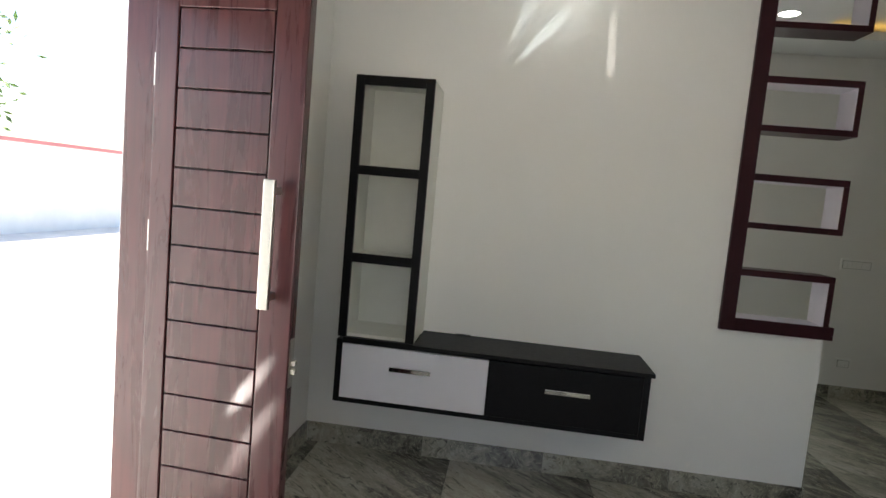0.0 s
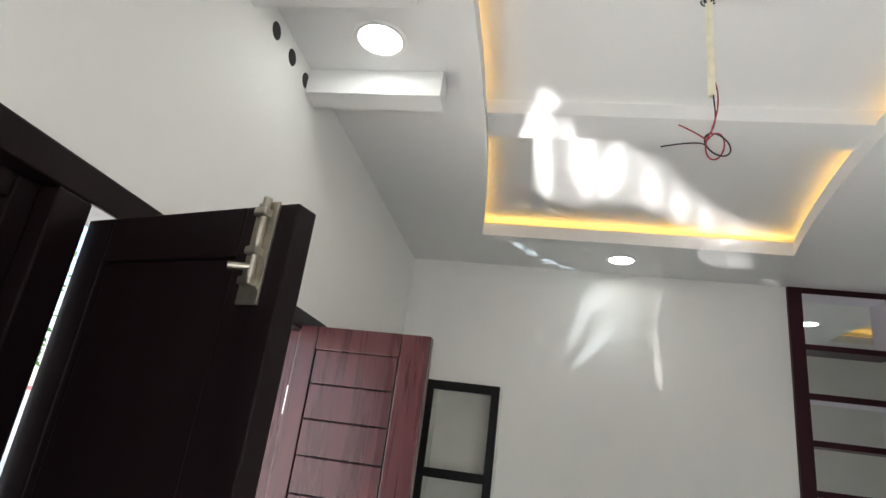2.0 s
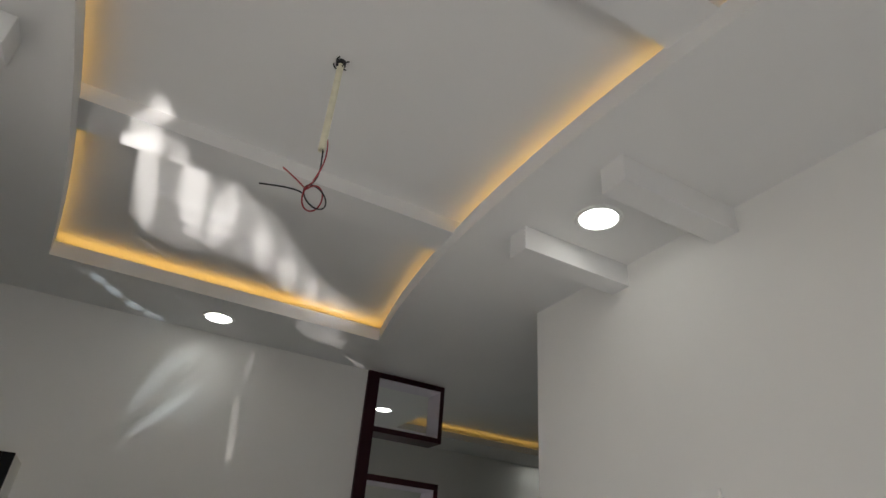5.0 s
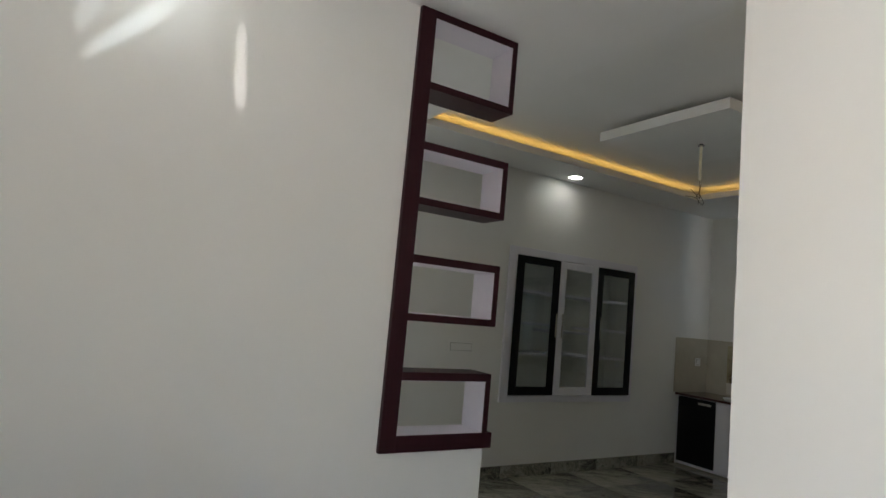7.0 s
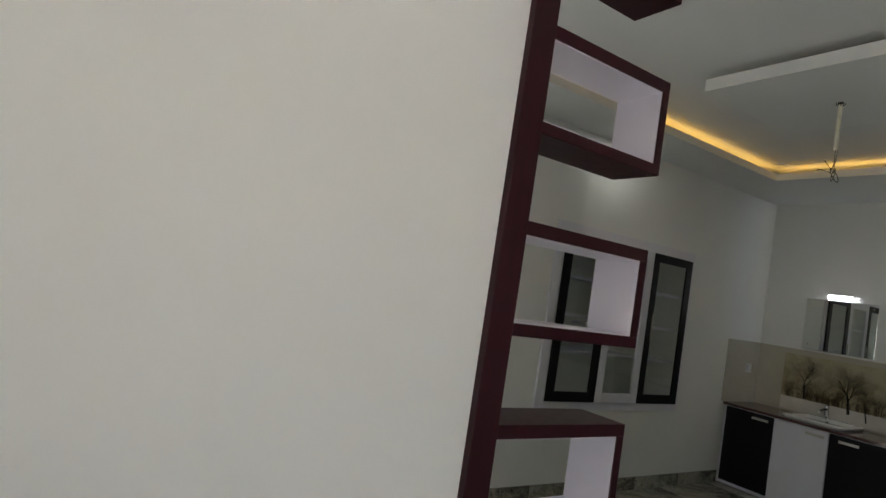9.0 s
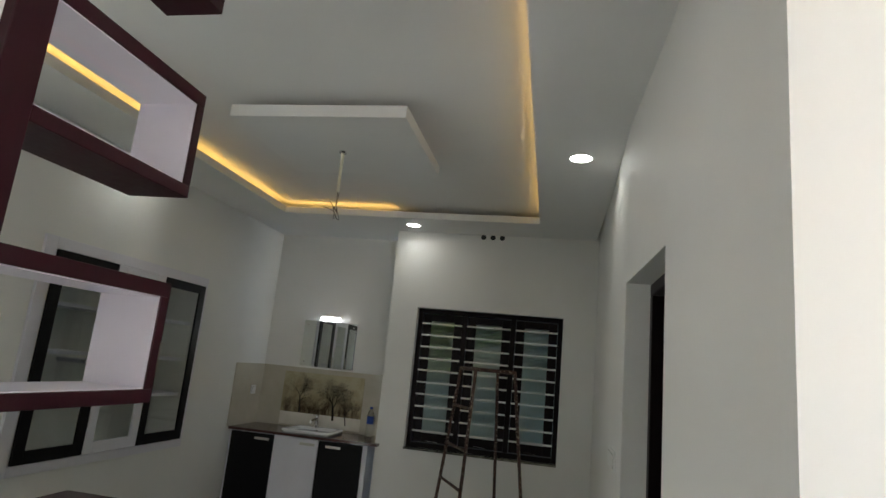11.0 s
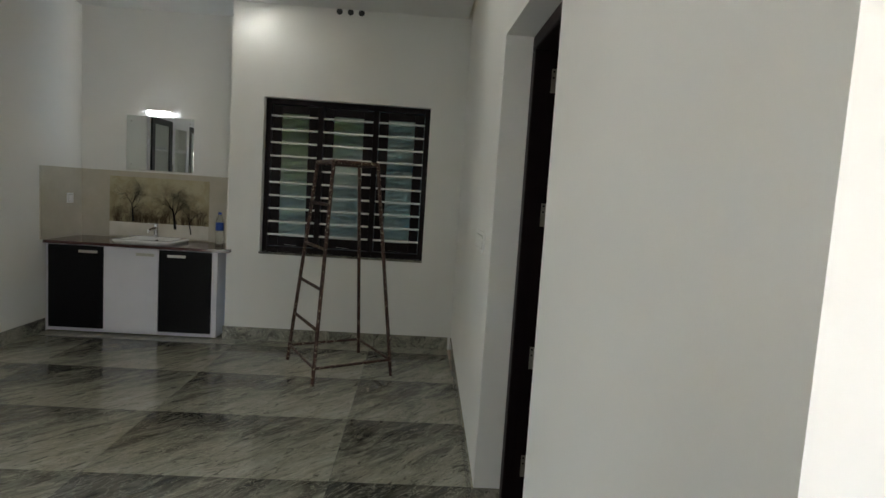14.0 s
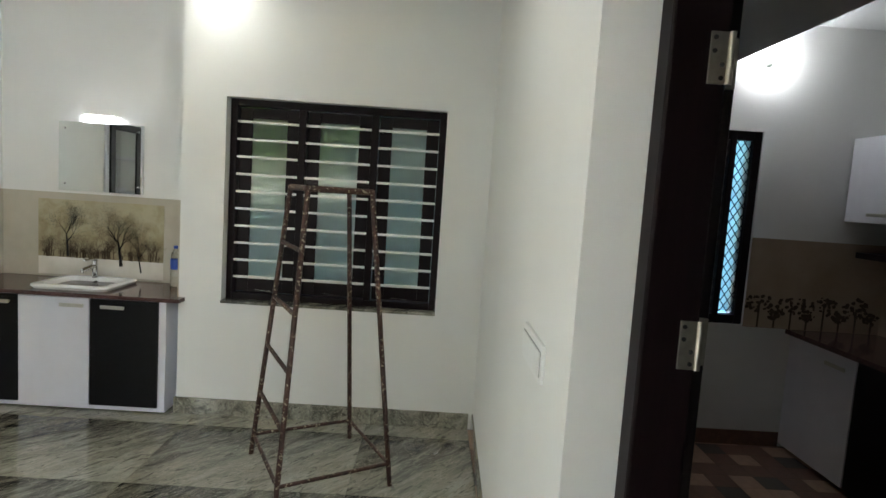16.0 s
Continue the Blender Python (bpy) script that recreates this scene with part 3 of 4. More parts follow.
def leaf(name, hinge, angle, length, outside, z1, label):
    """A panelled door leaf; its grooved outer face lies on the -y side when outside is -1."""
    t = thing(name, (*hinge, 0.015), label, "door leaf", "main door leaves")
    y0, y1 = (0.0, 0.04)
    # same wood on both leaves; the inner one has shade painted in
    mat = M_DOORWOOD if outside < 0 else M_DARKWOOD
    st = 0.068
    z0 = 0.015

    def add(nm, *dims, bevel=0.003, m=mat, lab="", parent=t):
        return part(nm, lying(boxed(*dims, bevel=bevel), hinge, angle), m, parent, lab)

    add("stile", 0, st, y0, y1, z0, z1)
    add("stile", length - 0.095, length, y0, y1, z0, z1)
    add("top_rail", st, length - 0.095, y0, y1, z1 - 0.075, z1)
    add("bottom_rail", st, length - 0.095, y0, y1, z0, z0 + 0.12)
    if outside < 0:
        n, lo, hi = 16, z0 + 0.12, z1 - 0.075
        h = (hi - lo) / n
        # darker backing puts shade into the grooves
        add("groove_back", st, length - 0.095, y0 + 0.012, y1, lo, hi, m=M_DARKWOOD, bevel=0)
        for i in range(n):
            add("panel", st + 0.005, length - 0.099, y0 + 0.001, y0 + 0.013, lo + i * h + 0.0025, lo + (i + 1) * h - 0.0025, bevel=0.002)
        xh = length - 0.058
        hd = part("pull_handle", lying(boxed(xh - 0.016, xh + 0.016, -0.062, -0.045, 1.09, 1.44, bevel=0.003), hinge, angle), M_STEEL, t, "square brushed steel pull handle")
        for z in (1.12, 1.41):
            part("handle_post", lying(boxed(xh - 0.008, xh + 0.008, -0.046, 0.002, z - 0.01, z + 0.01), hinge, angle), M_STEEL, hd)
        lk = part("lock_plate", lying(boxed(length, length + 0.003, 0.008, 0.032, 0.86, 1.0), hinge, angle), M_STEEL, t, "steel mortise lock plate")
        for z in (0.90, 0.925):
            part("lock_bolt", lying(boxed(length + 0.003, length + 0.016, 0.012, 0.028, z, z + 0.012), hinge, angle), M_STEEL, lk)
    else:
        add("inset_panel", st, length - 0.095, y0 + 0.012, y1 - 0.004, z0 + 0.12, z1 - 0.075)
        xb = length - 0.05
        tb = part("tower_bolt", lying(boxed(xb - 0.019, xb + 0.019, -0.005, 0.0, 1.775, 1.924, bevel=0.001), hinge, angle), M_OLDSTEEL, t, "worn steel tower bolt")
        part("bolt_rod", lying(tubed((xb, -0.009, 1.80), (xb, -0.009, 1.928), 0.0062), hinge, angle), M_OLDSTEEL, tb, smooth=True)
        part("bolt_knob", lying(tubed((xb, -0.010, 1.826), (xb - 0.024, -0.028, 1.823), 0.0052), hinge, angle), M_OLDSTEEL, tb, smooth=True)
        for z in (1.805, 1.848, 1.905):
            part("bolt_keeper", lying(boxed(xb - 0.011, xb + 0.011, -0.020, -0.004, z - 0.006, z + 0.006, bevel=0.003), hinge, angle), M_OLDSTEEL, tb)
    for z in (0.3, 1.25, 1.72):
        part("hinge", lying(boxed(-0.006, 0.002, 0.006, 0.03, z - 0.045, z + 0.045, bevel=0.001), hinge, angle), M_STEEL, t, "steel butt hinge")
    return t


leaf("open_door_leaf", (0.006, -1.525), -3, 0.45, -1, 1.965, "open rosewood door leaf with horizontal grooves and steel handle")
leaf("open_door_leaf", (0.013, -2.522), -17.2, 0.458, 1, 1.922, "open wooden door leaf seen from inside, shade painted in, with bolt")


def window(name, x, side, y0, y1, z0, z1, mullions, bars, glass, label, shutter, depth=0.07):
    """A wooden window in a wall across x, its grille on the room side (side -1: the room lies towards -x)."""
    w = thing(name, (x, (y0 + y1) / 2, z0), label, "window")
    w["kind"] = "structure"
    xa, xb = sorted((x, x - side * depth))
    fw = 0.045
    part("window_frame", boxed(xa, xb, y0, y0 + fw, z0, z1, bevel=0.004), M_DARKWOOD, w)
    part("window_frame", boxed(xa, xb, y1 - fw, y1, z0, z1, bevel=0.004), M_DARKWOOD, w)
    part("window_frame", boxed(xa, xb, y0 + fw, y1 - fw, z1 - fw, z1, bevel=0.004), M_DARKWOOD, w)
    part("window_frame", boxed(xa, xb, y0 + fw, y1 - fw, z0, z0 + fw, bevel=0.004), M_DARKWOOD, w)
    edges = [y0 + fw]
    for m in mullions:
        part("mullion", boxed(xa, xb, m - 0.024, m + 0.024, z0 + fw, z1 - fw, bevel=0.004), M_DARKWOOD, w)
        edges += [m - 0.024, m + 0.024]
    edges.append(y1 - fw)
    xs = x - side * 0.045
    for a, b in zip(edges[::2], edges[1::2]):
        sa, sb = sorted((xs, xs - side * 0.025))
        sh = part("shutter", boxed(sa, sb, a + 0.003, a + shutter, z0 + fw + 0.003, z1 - fw - 0.003, bevel=0.003), M_DARKWOOD, w)
        part("shutter_stile", boxed(sa, sb, b - shutter, b - 0.003, z0 + fw + 0.003, z1 - fw - 0.003, bevel=0.003), M_DARKWOOD, sh)
        part("shutter_rail", boxed(sa, sb, a + shutter, b - shutter, z0 + fw + 0.003, z0 + fw + 0.09, bevel=0.003), M_DARKWOOD, sh)
        part("shutter_rail", boxed(sa, sb, a + shutter, b - shutter, z1 - fw - 0.07, z1 - fw - 0.003, bevel=0.003), M_DARKWOOD, sh)
        ga, gb = sorted((xs - side * 0.010, xs - side * 0.015))
        g = part("pane", boxed(ga, gb, a + shutter - 0.004, b - shutter + 0.004, z0 + fw + 0.085, z1 - fw - 0.066), glass, sh)
        if glass is not M_DARKWOOD:
            g.visible_shadow = False
        hk = bmesh.new()
        tube(hk, (xs + side * 0.01, (a + b) / 2 - 0.05, z0 + fw + 0.012), (xs + side * 0.012, (a + b) / 2 + 0.06, z0 + fw + 0.02), 0.0025, 6)
        part("stay_hook", hk, M_CHROME, w, "thin wire window stay")
        for z in bars:
            part("grille_bar", boxed(*sorted((x - side * 0.004, x - side * 0.016)), a - 0.012, b + 0.012, z - 0.008, z + 0.008, bevel=0.002), M_BARPAINT, w)
    return w


window("window_1", 7.09, -1, -1.0, 0.41, 0.78, 2.1, (-0.533, -0.058), [0.932 + i * 0.1138 for i in range(10)], M_FROST,
       "dark wooden three-light window with white bars and frosted glass", 0.085)
structure("window_sill", boxed(6.995, 7.09, -1.0, 0.41, 0.765, 0.783), M_MARBLE, "thin grey stone window sill", "sill")
window("window_2", -0.02, 1, -3.60, -2.603, 0.78, 1.948, (-3.1,), [0.93 + i * 0.1138 for i in range(9)], M_DARKWOOD,
       "dark wooden window with white bars and closed shutters", 0.085)

# kitchen window with lattice
kw = thing("window_3", (7.05, -2.88, 0.83), "narrow dark window with black diamond lattice and blue light", "window")
kw["kind"] = "structure"
for dims in ((-3.065, -3.015, 0.83, 2.11), (-2.75, -2.70, 0.83, 2.11), (-2.902, -2.862, 0.83, 2.11)):
    part("window_frame", boxed(7.04, 7.11, *dims, bevel=0.004), M_DARKWOOD, kw)
for z in (0.83, 2.05):
    part("window_frame", boxed(7.042, 7.108, -3.015, -2.75, z, z + 0.06, bevel=0.004), M_DARKWOOD, kw)
for a, b in ((-3.015, -2.902), (-2.862, -2.75)):
    bm = bmesh.new()
    stp = 0.075
    for sgn in (-1, 1):
        k = -4
        while k < 22:
            pa, pb = None, None
            za = 0.91 + k * stp
            zb = za + sgn * (b - a) * 1.5
            lo_t, hi_t = 0.0, 1.0
            for lim, s in ((0.91, 1), (2.05, -1)):
                fa, fb = s * (za - lim), s * (zb - lim)
                if fa < 0 and fb < 0:
                    lo_t = 2
                elif fa < 0:
                    lo_t = max(lo_t, fa / (fa - fb))
                elif fb < 0:
                    hi_t = min(hi_t, fa / (fa - fb))
            if lo_t < hi_t:
                tube(bm, (7.06, a + (b - a) * lo_t, za + (zb - za) * lo_t), (7.06, a + (b - a) * hi_t, za + (zb - za) * hi_t), 0.0035, 5)
            k += 1
    part("lattice", bm, M_MESH, kw, "black diamond lattice")
    pane = part("pane", boxed(7.085, 7.089, a, b, 0.91, 2.05), M_FROST, kw)
    pane.visible_shadow = False

# kitchen door: frame and the leaf swung into the kitchen
kd = thing("door_2", (3.95, -1.42, 0), "dark wooden kitchen door frame with the leaf swung open", "door")
kd["kind"] = "structure"
part("door_jamb", boxed(4.30, 4.364, -1.468, -1.358, 0, 1.975, bevel=0.006), M_DARKWOOD, kd)
part("door_jamb", boxed(3.50, 3.564, -1.468, -1.358, 0, 1.975, bevel=0.006), M_DARKWOOD, kd)
part("door_head", boxed(3.50, 4.364, -1.468, -1.358, 1.975, 2.034, bevel=0.006), M_DARKWOOD, kd)
kl = part("door_leaf", lying(boxed(0, 0.70, -0.03, 0.0, 0.01, 1.99, bevel=0.004), (4.345, -1.473), -16), M_DARKWOOD, kd)
for z in (0.25, 0.72, 1.317, 1.852):
    hg = part("hinge", boxed(4.296, 4.3, -1.463, -1.430, z - 0.047, z + 0.047, bevel=0.0008), M_OLDSTEEL, kl, "steel butt hinge with screws")
    part("hinge_pin", tubed((4.295, -1.468, z - 0.047), (4.295, -1.468, z + 0.047), 0.006, 12), M_OLDSTEEL, hg, smooth=True)
    part("hinge_flap", boxed(4.332, 4.343, -1.500, -1.474, z - 0.047, z + 0.047, bevel=0.0008), M_OLDSTEEL, hg)
    for dz in (-0.036, -0.012, 0.012, 0.036):
        part("screw", tubed((4.2945, -1.446 + 0.008 * (1 if dz > 0 else -1), z + dz), (4.2965, -1.446 + 0.008 * (1 if dz > 0 else -1), z + dz), 0.0045, 8), M_HOLE, hg)

# ---- living room things ----
def pull(parent, x0, x1, y, z, mat=None):
    """A flat bar handle on a front that faces -y."""
    h = part("handle", boxed(x0, x1, y - 0.03, y - 0.022, z - 0.011, z + 0.011, bevel=0.002), mat or M_CHROME, parent, "polished bar handle")
    for x in (x0 + 0.015, x1 - 0.015):
        part("handle_post", boxed(x - 0.006, x + 0.006, y - 0.024, y + 0.001, z - 0.006, z + 0.006), mat or M_CHROME, h)


tvu = thing("television_unit", (1.0, 0, 0.37), "black and white wall-hung television unit with open tower", "television unit")
UX0, UX1, UY = 0.237, 1.754, -0.33
part("side_panel", boxed(UX0, UX0 + 0.03, UY, 0.0, 0.372, 0.69, bevel=0.002), M_BLACK, tvu)
part("side_panel", boxed(UX1 - 0.03, UX1, UY, 0.0, 0.372, 0.68, bevel=0.002), M_BLACK, tvu)
part("bottom_panel", boxed(UX0 + 0.03, UX1 - 0.03, UY, 0.0, 0.372, 0.395, bevel=0.002), M_BLACK, tvu)
part("back_panel", boxed(UX0 + 0.03, UX1 - 0.03, -0.02, -0.002, 0.395, 0.68), M_BLACK, tvu)
part("top_board", boxed(0.622, UX1 + 0.014, UY - 0.016, 0.0, 0.681, 0.701, bevel=0.002), M_BLACK, tvu)
part("front_strip", boxed(UX0 + 0.03, 0.62, UY, -0.28, 0.672, 0.702, bevel=0.002), M_BLACK, tvu)
d1 = part("drawer_front", boxed(UX0 + 0.032, 0.995, UY - 0.003, UY + 0.016, 0.397, 0.67, bevel=0.002), M_WHITELAM, tvu, "glossy white drawer front")
pull(d1, 0.515, 0.721, UY - 0.003, 0.575)
d2 = part("drawer_front", boxed(0.998, UX1 - 0.032, UY - 0.003, UY + 0.016, 0.397, 0.672, bevel=0.002), M_BLACK, tvu, "black drawer front")
pull(d2, 1.269, 1.481, UY - 0.003, 0.562)
# tower with three open boxes: pale carcass, black face frame
TWX0, TWX1 = 0.240, 0.620
for a, b in ((TWX0, TWX0 + 0.018), (TWX1 - 0.018, TWX1)):
    part("tower_side", boxed(a, b, UY + 0.02, 0.0, 0.704, 1.972), M_NICHE, tvu, "pale tower side")
part("tower_back", boxed(TWX0 + 0.018, TWX1 - 0.018, -0.02, -0.002, 0.704, 1.955), M_NICHE, tvu)
for z in (0.704, 1.09, 1.52, 1.955):
    part("tower_shelf", boxed(TWX0 + 0.018, TWX1 - 0.018, UY + 0.02, -0.02, z, z + 0.016), M_NICHE, tvu)
part("face_stile", boxed(TWX0, 0.281, UY, UY + 0.019, 0.704, 1.974, bevel=0.001), M_BLACK, tvu)
part("face_stile", boxed(0.578, TWX1, UY, UY + 0.019, 0.704, 1.974, bevel=0.001), M_BLACK, tvu)
for z0, z1 in ((1.077, 1.122), (1.504, 1.548), (1.929, 1.974)):
    part("face_rail", boxed(0.281, 0.578, UY, UY + 0.019, z0, z1, bevel=0.001), M_BLACK, tvu)
part("cable_grommet", boxed(0.80, 0.88, -0.035, -0.012, 0.7, 0.708, bevel=0.002), M_HOLE, tvu, "small black cable grommet")

shelf = thing("partition_shelf", (2.4, 0, 0.885), "maroon open box shelf partition with lilac inner faces", "shelf unit")
SY0, SY1 = -0.022, 0.14
part("spine", boxed(2.132, 2.204, SY0, SY1, 0.889, HL - 0.002, bevel=0.002), M_MAROON, shelf)
part("base_board", boxed(2.204, 2.675, SY0, SY1, 0.889, 0.955, bevel=0.002), M_MAROON, shelf)
for zb, zt in ((0.955, 1.206), (1.412, 1.683), (1.892, 2.158), (2.387, 2.733)):
    first = zb < 1
    if not first:
        part("box_bottom", boxed(2.204, 2.648, SY0, SY1, zb, zb + 0.03, bevel=0.002), M_MAROON, shelf)
    part("box_top", boxed(2.204, 2.648, SY0, SY1, zt - 0.033, zt, bevel=0.002), M_MAROON, shelf)
    lo = zb if first else zb + 0.03
    part("box_side", boxed(2.622, 2.648, SY0, SY1, lo, zt - 0.033, bevel=0.002), M_MAROON, shelf)
    a, b = SY0 + 0.004, SY1 - 0.004
    part("inner_lining", boxed(2.619, 2.6215, a, b, lo + 0.0026, zt - 0.0358), M_LILAC, shelf, "pale lilac laminate lining")
    part("inner_lining", boxed(2.2045, 2.6215, a, b, lo + 0.0003, lo + 0.0025), M_LILAC, shelf, "pale lilac laminate lining")
    part("inner_lining", boxed(2.2045, 2.6215, a, b, zt - 0.0357, zt - 0.0333), M_LILAC, shelf, "pale lilac laminate lining")


def downlight(x, y, z, first=[]):
    if first:
        return copy_thing(first[0], pose(x, y, z))
    t = thing("downlight", (x, y, z), "round white recessed ceiling downlight, lit", "downlight", "ceiling downlights")
    part("trim_ring", lathe([(0.062, -0.001), (0.066, -0.006), (0.076, -0.005), (0.080, 0.0), (0.062, -0.001)], (x, y, z), 36), M_PLASTIC, t, smooth=True)
    part("diffuser", lathe([(0.0, -0.004), (0.063, -0.003), (0.063, -0.001), (0.0, -0.001)], (x, y, z), 36), M_LED, t)
    first.append(t)
    return t


# the ones at (1.2, -3.87) and (2.75, 1.2) are unseen additions
for x, y, z in ((1.207, -0.25, HL), (0.271, -2.01, HL), (2.12, -2.0, HL), (1.2, -3.87, HL), (4.995, 1.985, HD), (6.725, 0.467, HD), (4.84, -1.015, HD), (2.75, 1.2, HD)):
    downlight(x, y, z)


def wire(parent, pts, mat, label):
    """A thin bent wire through points that are given from the parent's own place."""
    cu = bpy.data.curves.new("wire", "CURVE")
    cu.dimensions = "3D"
    cu.bevel_depth = 0.0019
    sp = cu.splines.new("NURBS")
    sp.points.add(len(pts) - 1)
    for q, p3 in zip(sp.points, pts):
        q.co = (*p3, 1)
    sp.use_endpoint_u = True
    cu.materials.append(mat)
    tmp = new("wire_source", cu)
    me = bpy.data.meshes.new_from_object(tmp.evaluated_get(bpy.context.evaluated_depsgraph_get()))
    bpy.data.objects.remove(tmp)
    w = new("wire", me)
    w.parent = parent
    return tagged(w, label)


def pendant(x, y, z, length, r, tint, label):
    """A bare conduit hung from a hook, with a short twisted pair of wires knotted under it."""
    t = thing("pendant_pipe", (x, y, z), label, "pendant pipe", "bare lamp pipes")
    bm = bmesh.new()
    n = 16
    rings = [[bm.verts.new((x + q * math.cos(2 * math.pi * i / n), y + q * math.sin(2 * math.pi * i / n), h)) for i in range(n)]
             for q, h in ((r * 0.72, z - length + 0.05), (r * 0.72, z - length), (r, z - length), (r, z - 0.012))]
    for p, q in zip(rings, rings[1:]):
        for i in range(n):
            bm.faces.new((p[i], p[(i + 1) % n], q[(i + 1) % n], q[i]))
    bm.faces.new(rings[0])
    bm.faces.new(rings[-1])
    part("pipe", bm, M_PVC, t, smooth=True)
    # dark disc paints the shade inside the pipe
    part("bore", tubed((x, y, z - length + 0.049), (x, y, z - length + 0.046), r * 0.7, 14), M_HOLE, t)
    for a in (0.3, 1.9, 3.6, 5.0):
        wire(t, [(0, 0, -0.03), (0.012 * math.cos(a), 0.012 * math.sin(a), -0.014), (0.026 * math.cos(a), 0.026 * math.sin(a), -0.016), (0.022 * math.cos(a + 0.6), 0.022 * math.sin(a + 0.6), -0.002)], M_WIRE_BLACK, "black binding wire")
    part("hook_plate", tubed((x, y, z - 0.012), (x, y, z), r * 1.5, 12), M_WIRE_BLACK, t)
    e = -length
    red = [(r, 0, e + 0.04), (r + 0.006, -0.004, e + 0.01), (r + 0.004, -0.004, e - 0.05), (-0.006, 0, e - 0.10)]
    dark = [(0.002, 0, e + 0.03), (0.006, 0.003, e - 0.02), (0.010, 0.002, e - 0.06), (0.0, 0.004, e - 0.10)]
    for k in range(11):
        a = 2.2 + k * 0.72
        red.append((0.004 + 0.026 * math.cos(a) + 0.012 * math.sin(a), 0.02 * math.cos(a), e - 0.135 + 0.040 * math.sin(a) - 0.001 * k))
        dark.append((0.008 + 0.024 * math.cos(a + 0.3) - 0.010 * math.sin(a), -0.004 + 0.016 * math.sin(a), e - 0.138 + 0.042 * math.sin(a + 0.3)))
    red += [(-0.02, 0.0, e - 0.115), (-0.075, 0.015, e - 0.075)]
    dark += [(-0.03, 0.0, e - 0.125), (-0.115, 0.03, e - 0.13)]
    wire(t, red, tint, "loose wire")
    wire(t, dark, M_WIRE_BLACK, "black wire")
    return t


pendant(1.168, -2.056, HL + 0.11, 0.31, 0.009, M_WIRE_RED, "cream pendant pipe with loose red and black wires")
pendant(4.745, 0.465, 2.83, 0.27, 0.010, M_WIRE_BLACK, "cream pendant pipe with loose wires under panel")


def vents(x, ys, z, facing):
    for y in ys:
        v = thing("vent_hole", (x, y, z), "round vent pipe mouth, its shaded inside painted dark", "vent", "wall vents")
        # flat dark disc: the shade inside the vent is put into its colour
        bm = lathe([(0.0, 0.0), (0.024, 0.0005), (0.025, 0.001), (0.0255, 0.0)], (0, 0, 0), 24)
        bmesh.ops.transform(bm, verts=bm.verts, matrix=Matrix.Translation((x, y, z)) @ Matrix.Rotation(radians(90 * facing), 4, "Y"))
        part("pipe_mouth", bm, M_HOLE, v)


vents(0.0, (-1.876, -1.99, -2.106), 2.68, 1)
vents(7.01, (-0.187, -0.279, -0.371), 2.838, -1)


def switch_plate(at, axis, sign, w, h, n, label):
    """A modular switch plate on a wall; axis names the wall's normal."""
    t = thing("switch_plate", at, label, "switch", "switch plates")
    x, y, z = at

    def slab(a0, a1, z0, z1, d0, d1, bevel):
        if axis == "y":
            return boxed(x + a0, x + a1, *sorted((y + sign * d0, y + sign * d1)), z + z0, z + z1, bevel=bevel)
        return boxed(*sorted((x + sign * d0, x + sign * d1)), y + a0, y + a1, z + z0, z + z1, bevel=bevel)

    part("plate", slab(-w / 2, w / 2, -h / 2, h / 2, 0, 0.012, 0.003), M_PLASTIC, t)
    step = (w - 0.03) / n
    if n > 1:
        # grey slab under the rockers puts the gap's shade into colour
        part("shadow_gap", slab(-w / 2 + 0.012, w / 2 - 0.012, -h * 0.3 - 0.003, h * 0.3 + 0.003, 0.0118, 0.0126, 0), M_GAP, t, "thin grey rim painted as the shade round the rockers")
    for i in range(n):
        a = -w / 2 + 0.015 + i * step
        part("rocker", slab(a + 0.001, a + step - 0.001, -h * 0.3, h * 0.3, 0.012, 0.016, 0.001), M_PLASTIC, t)
    return t


switch_plate((3.95, 2.18, 1.16), "y", -1, 0.25, 0.1, 6, "white modular switch plate on the dining wall")
switch_plate((3.96, 2.18, 0.31), "y", -1, 0.12, 0.09, 3, "small white socket near the floor")
switch_plate((4.78, -1.27 + askew(4.72), 1.16), "y", 1, 0.29, 0.10, 5, "white modular switch plate beside the kitchen door")
switch_plate((7.3, 2.172, 1.13), "y", -1, 0.09, 0.09, 2, "white socket on the beige splash tiles")
switch_plate((7.03, -2.55, 1.2), "x", -1, 0.2, 0.1, 4, "white switch plate beside the kitchen window")

switch_plate((2.42, -2.02, 1.86), "x", -1, 0.11, 0.13, 1, "blank white cover plate on the living room wall")

# ---- dining things ----
cab = thing("crockery_cabinet", (5.3, 2.18, 0.68), "built-in crockery cabinet with black and white glass doors", "cabinet")
CY = 2.165
for dims in ((4.41, 4.497, 0.68, 2.125), (6.115, 6.165, 0.68, 2.125)):
    part("face_frame", boxed(dims[0], dims[1], CY - 0.005, 2.2, dims[2], dims[3], bevel=0.002), M_WHITELAM, cab)
for z0, z1 in ((0.68, 0.742), (2.052, 2.125)):
    part("face_frame", boxed(4.497, 6.115, CY - 0.005, 2.2, z0, z1, bevel=0.002), M_WHITELAM, cab)
part("inside_back", boxed(4.475, 6.135, 2.5, 2.52, 0.735, 2.065), M_NICHE, cab)
for a in (4.475, 6.117):
    part("inside_side", boxed(a, a + 0.018, 2.2, 2.5, 0.735, 2.065), M_NICHE, cab)
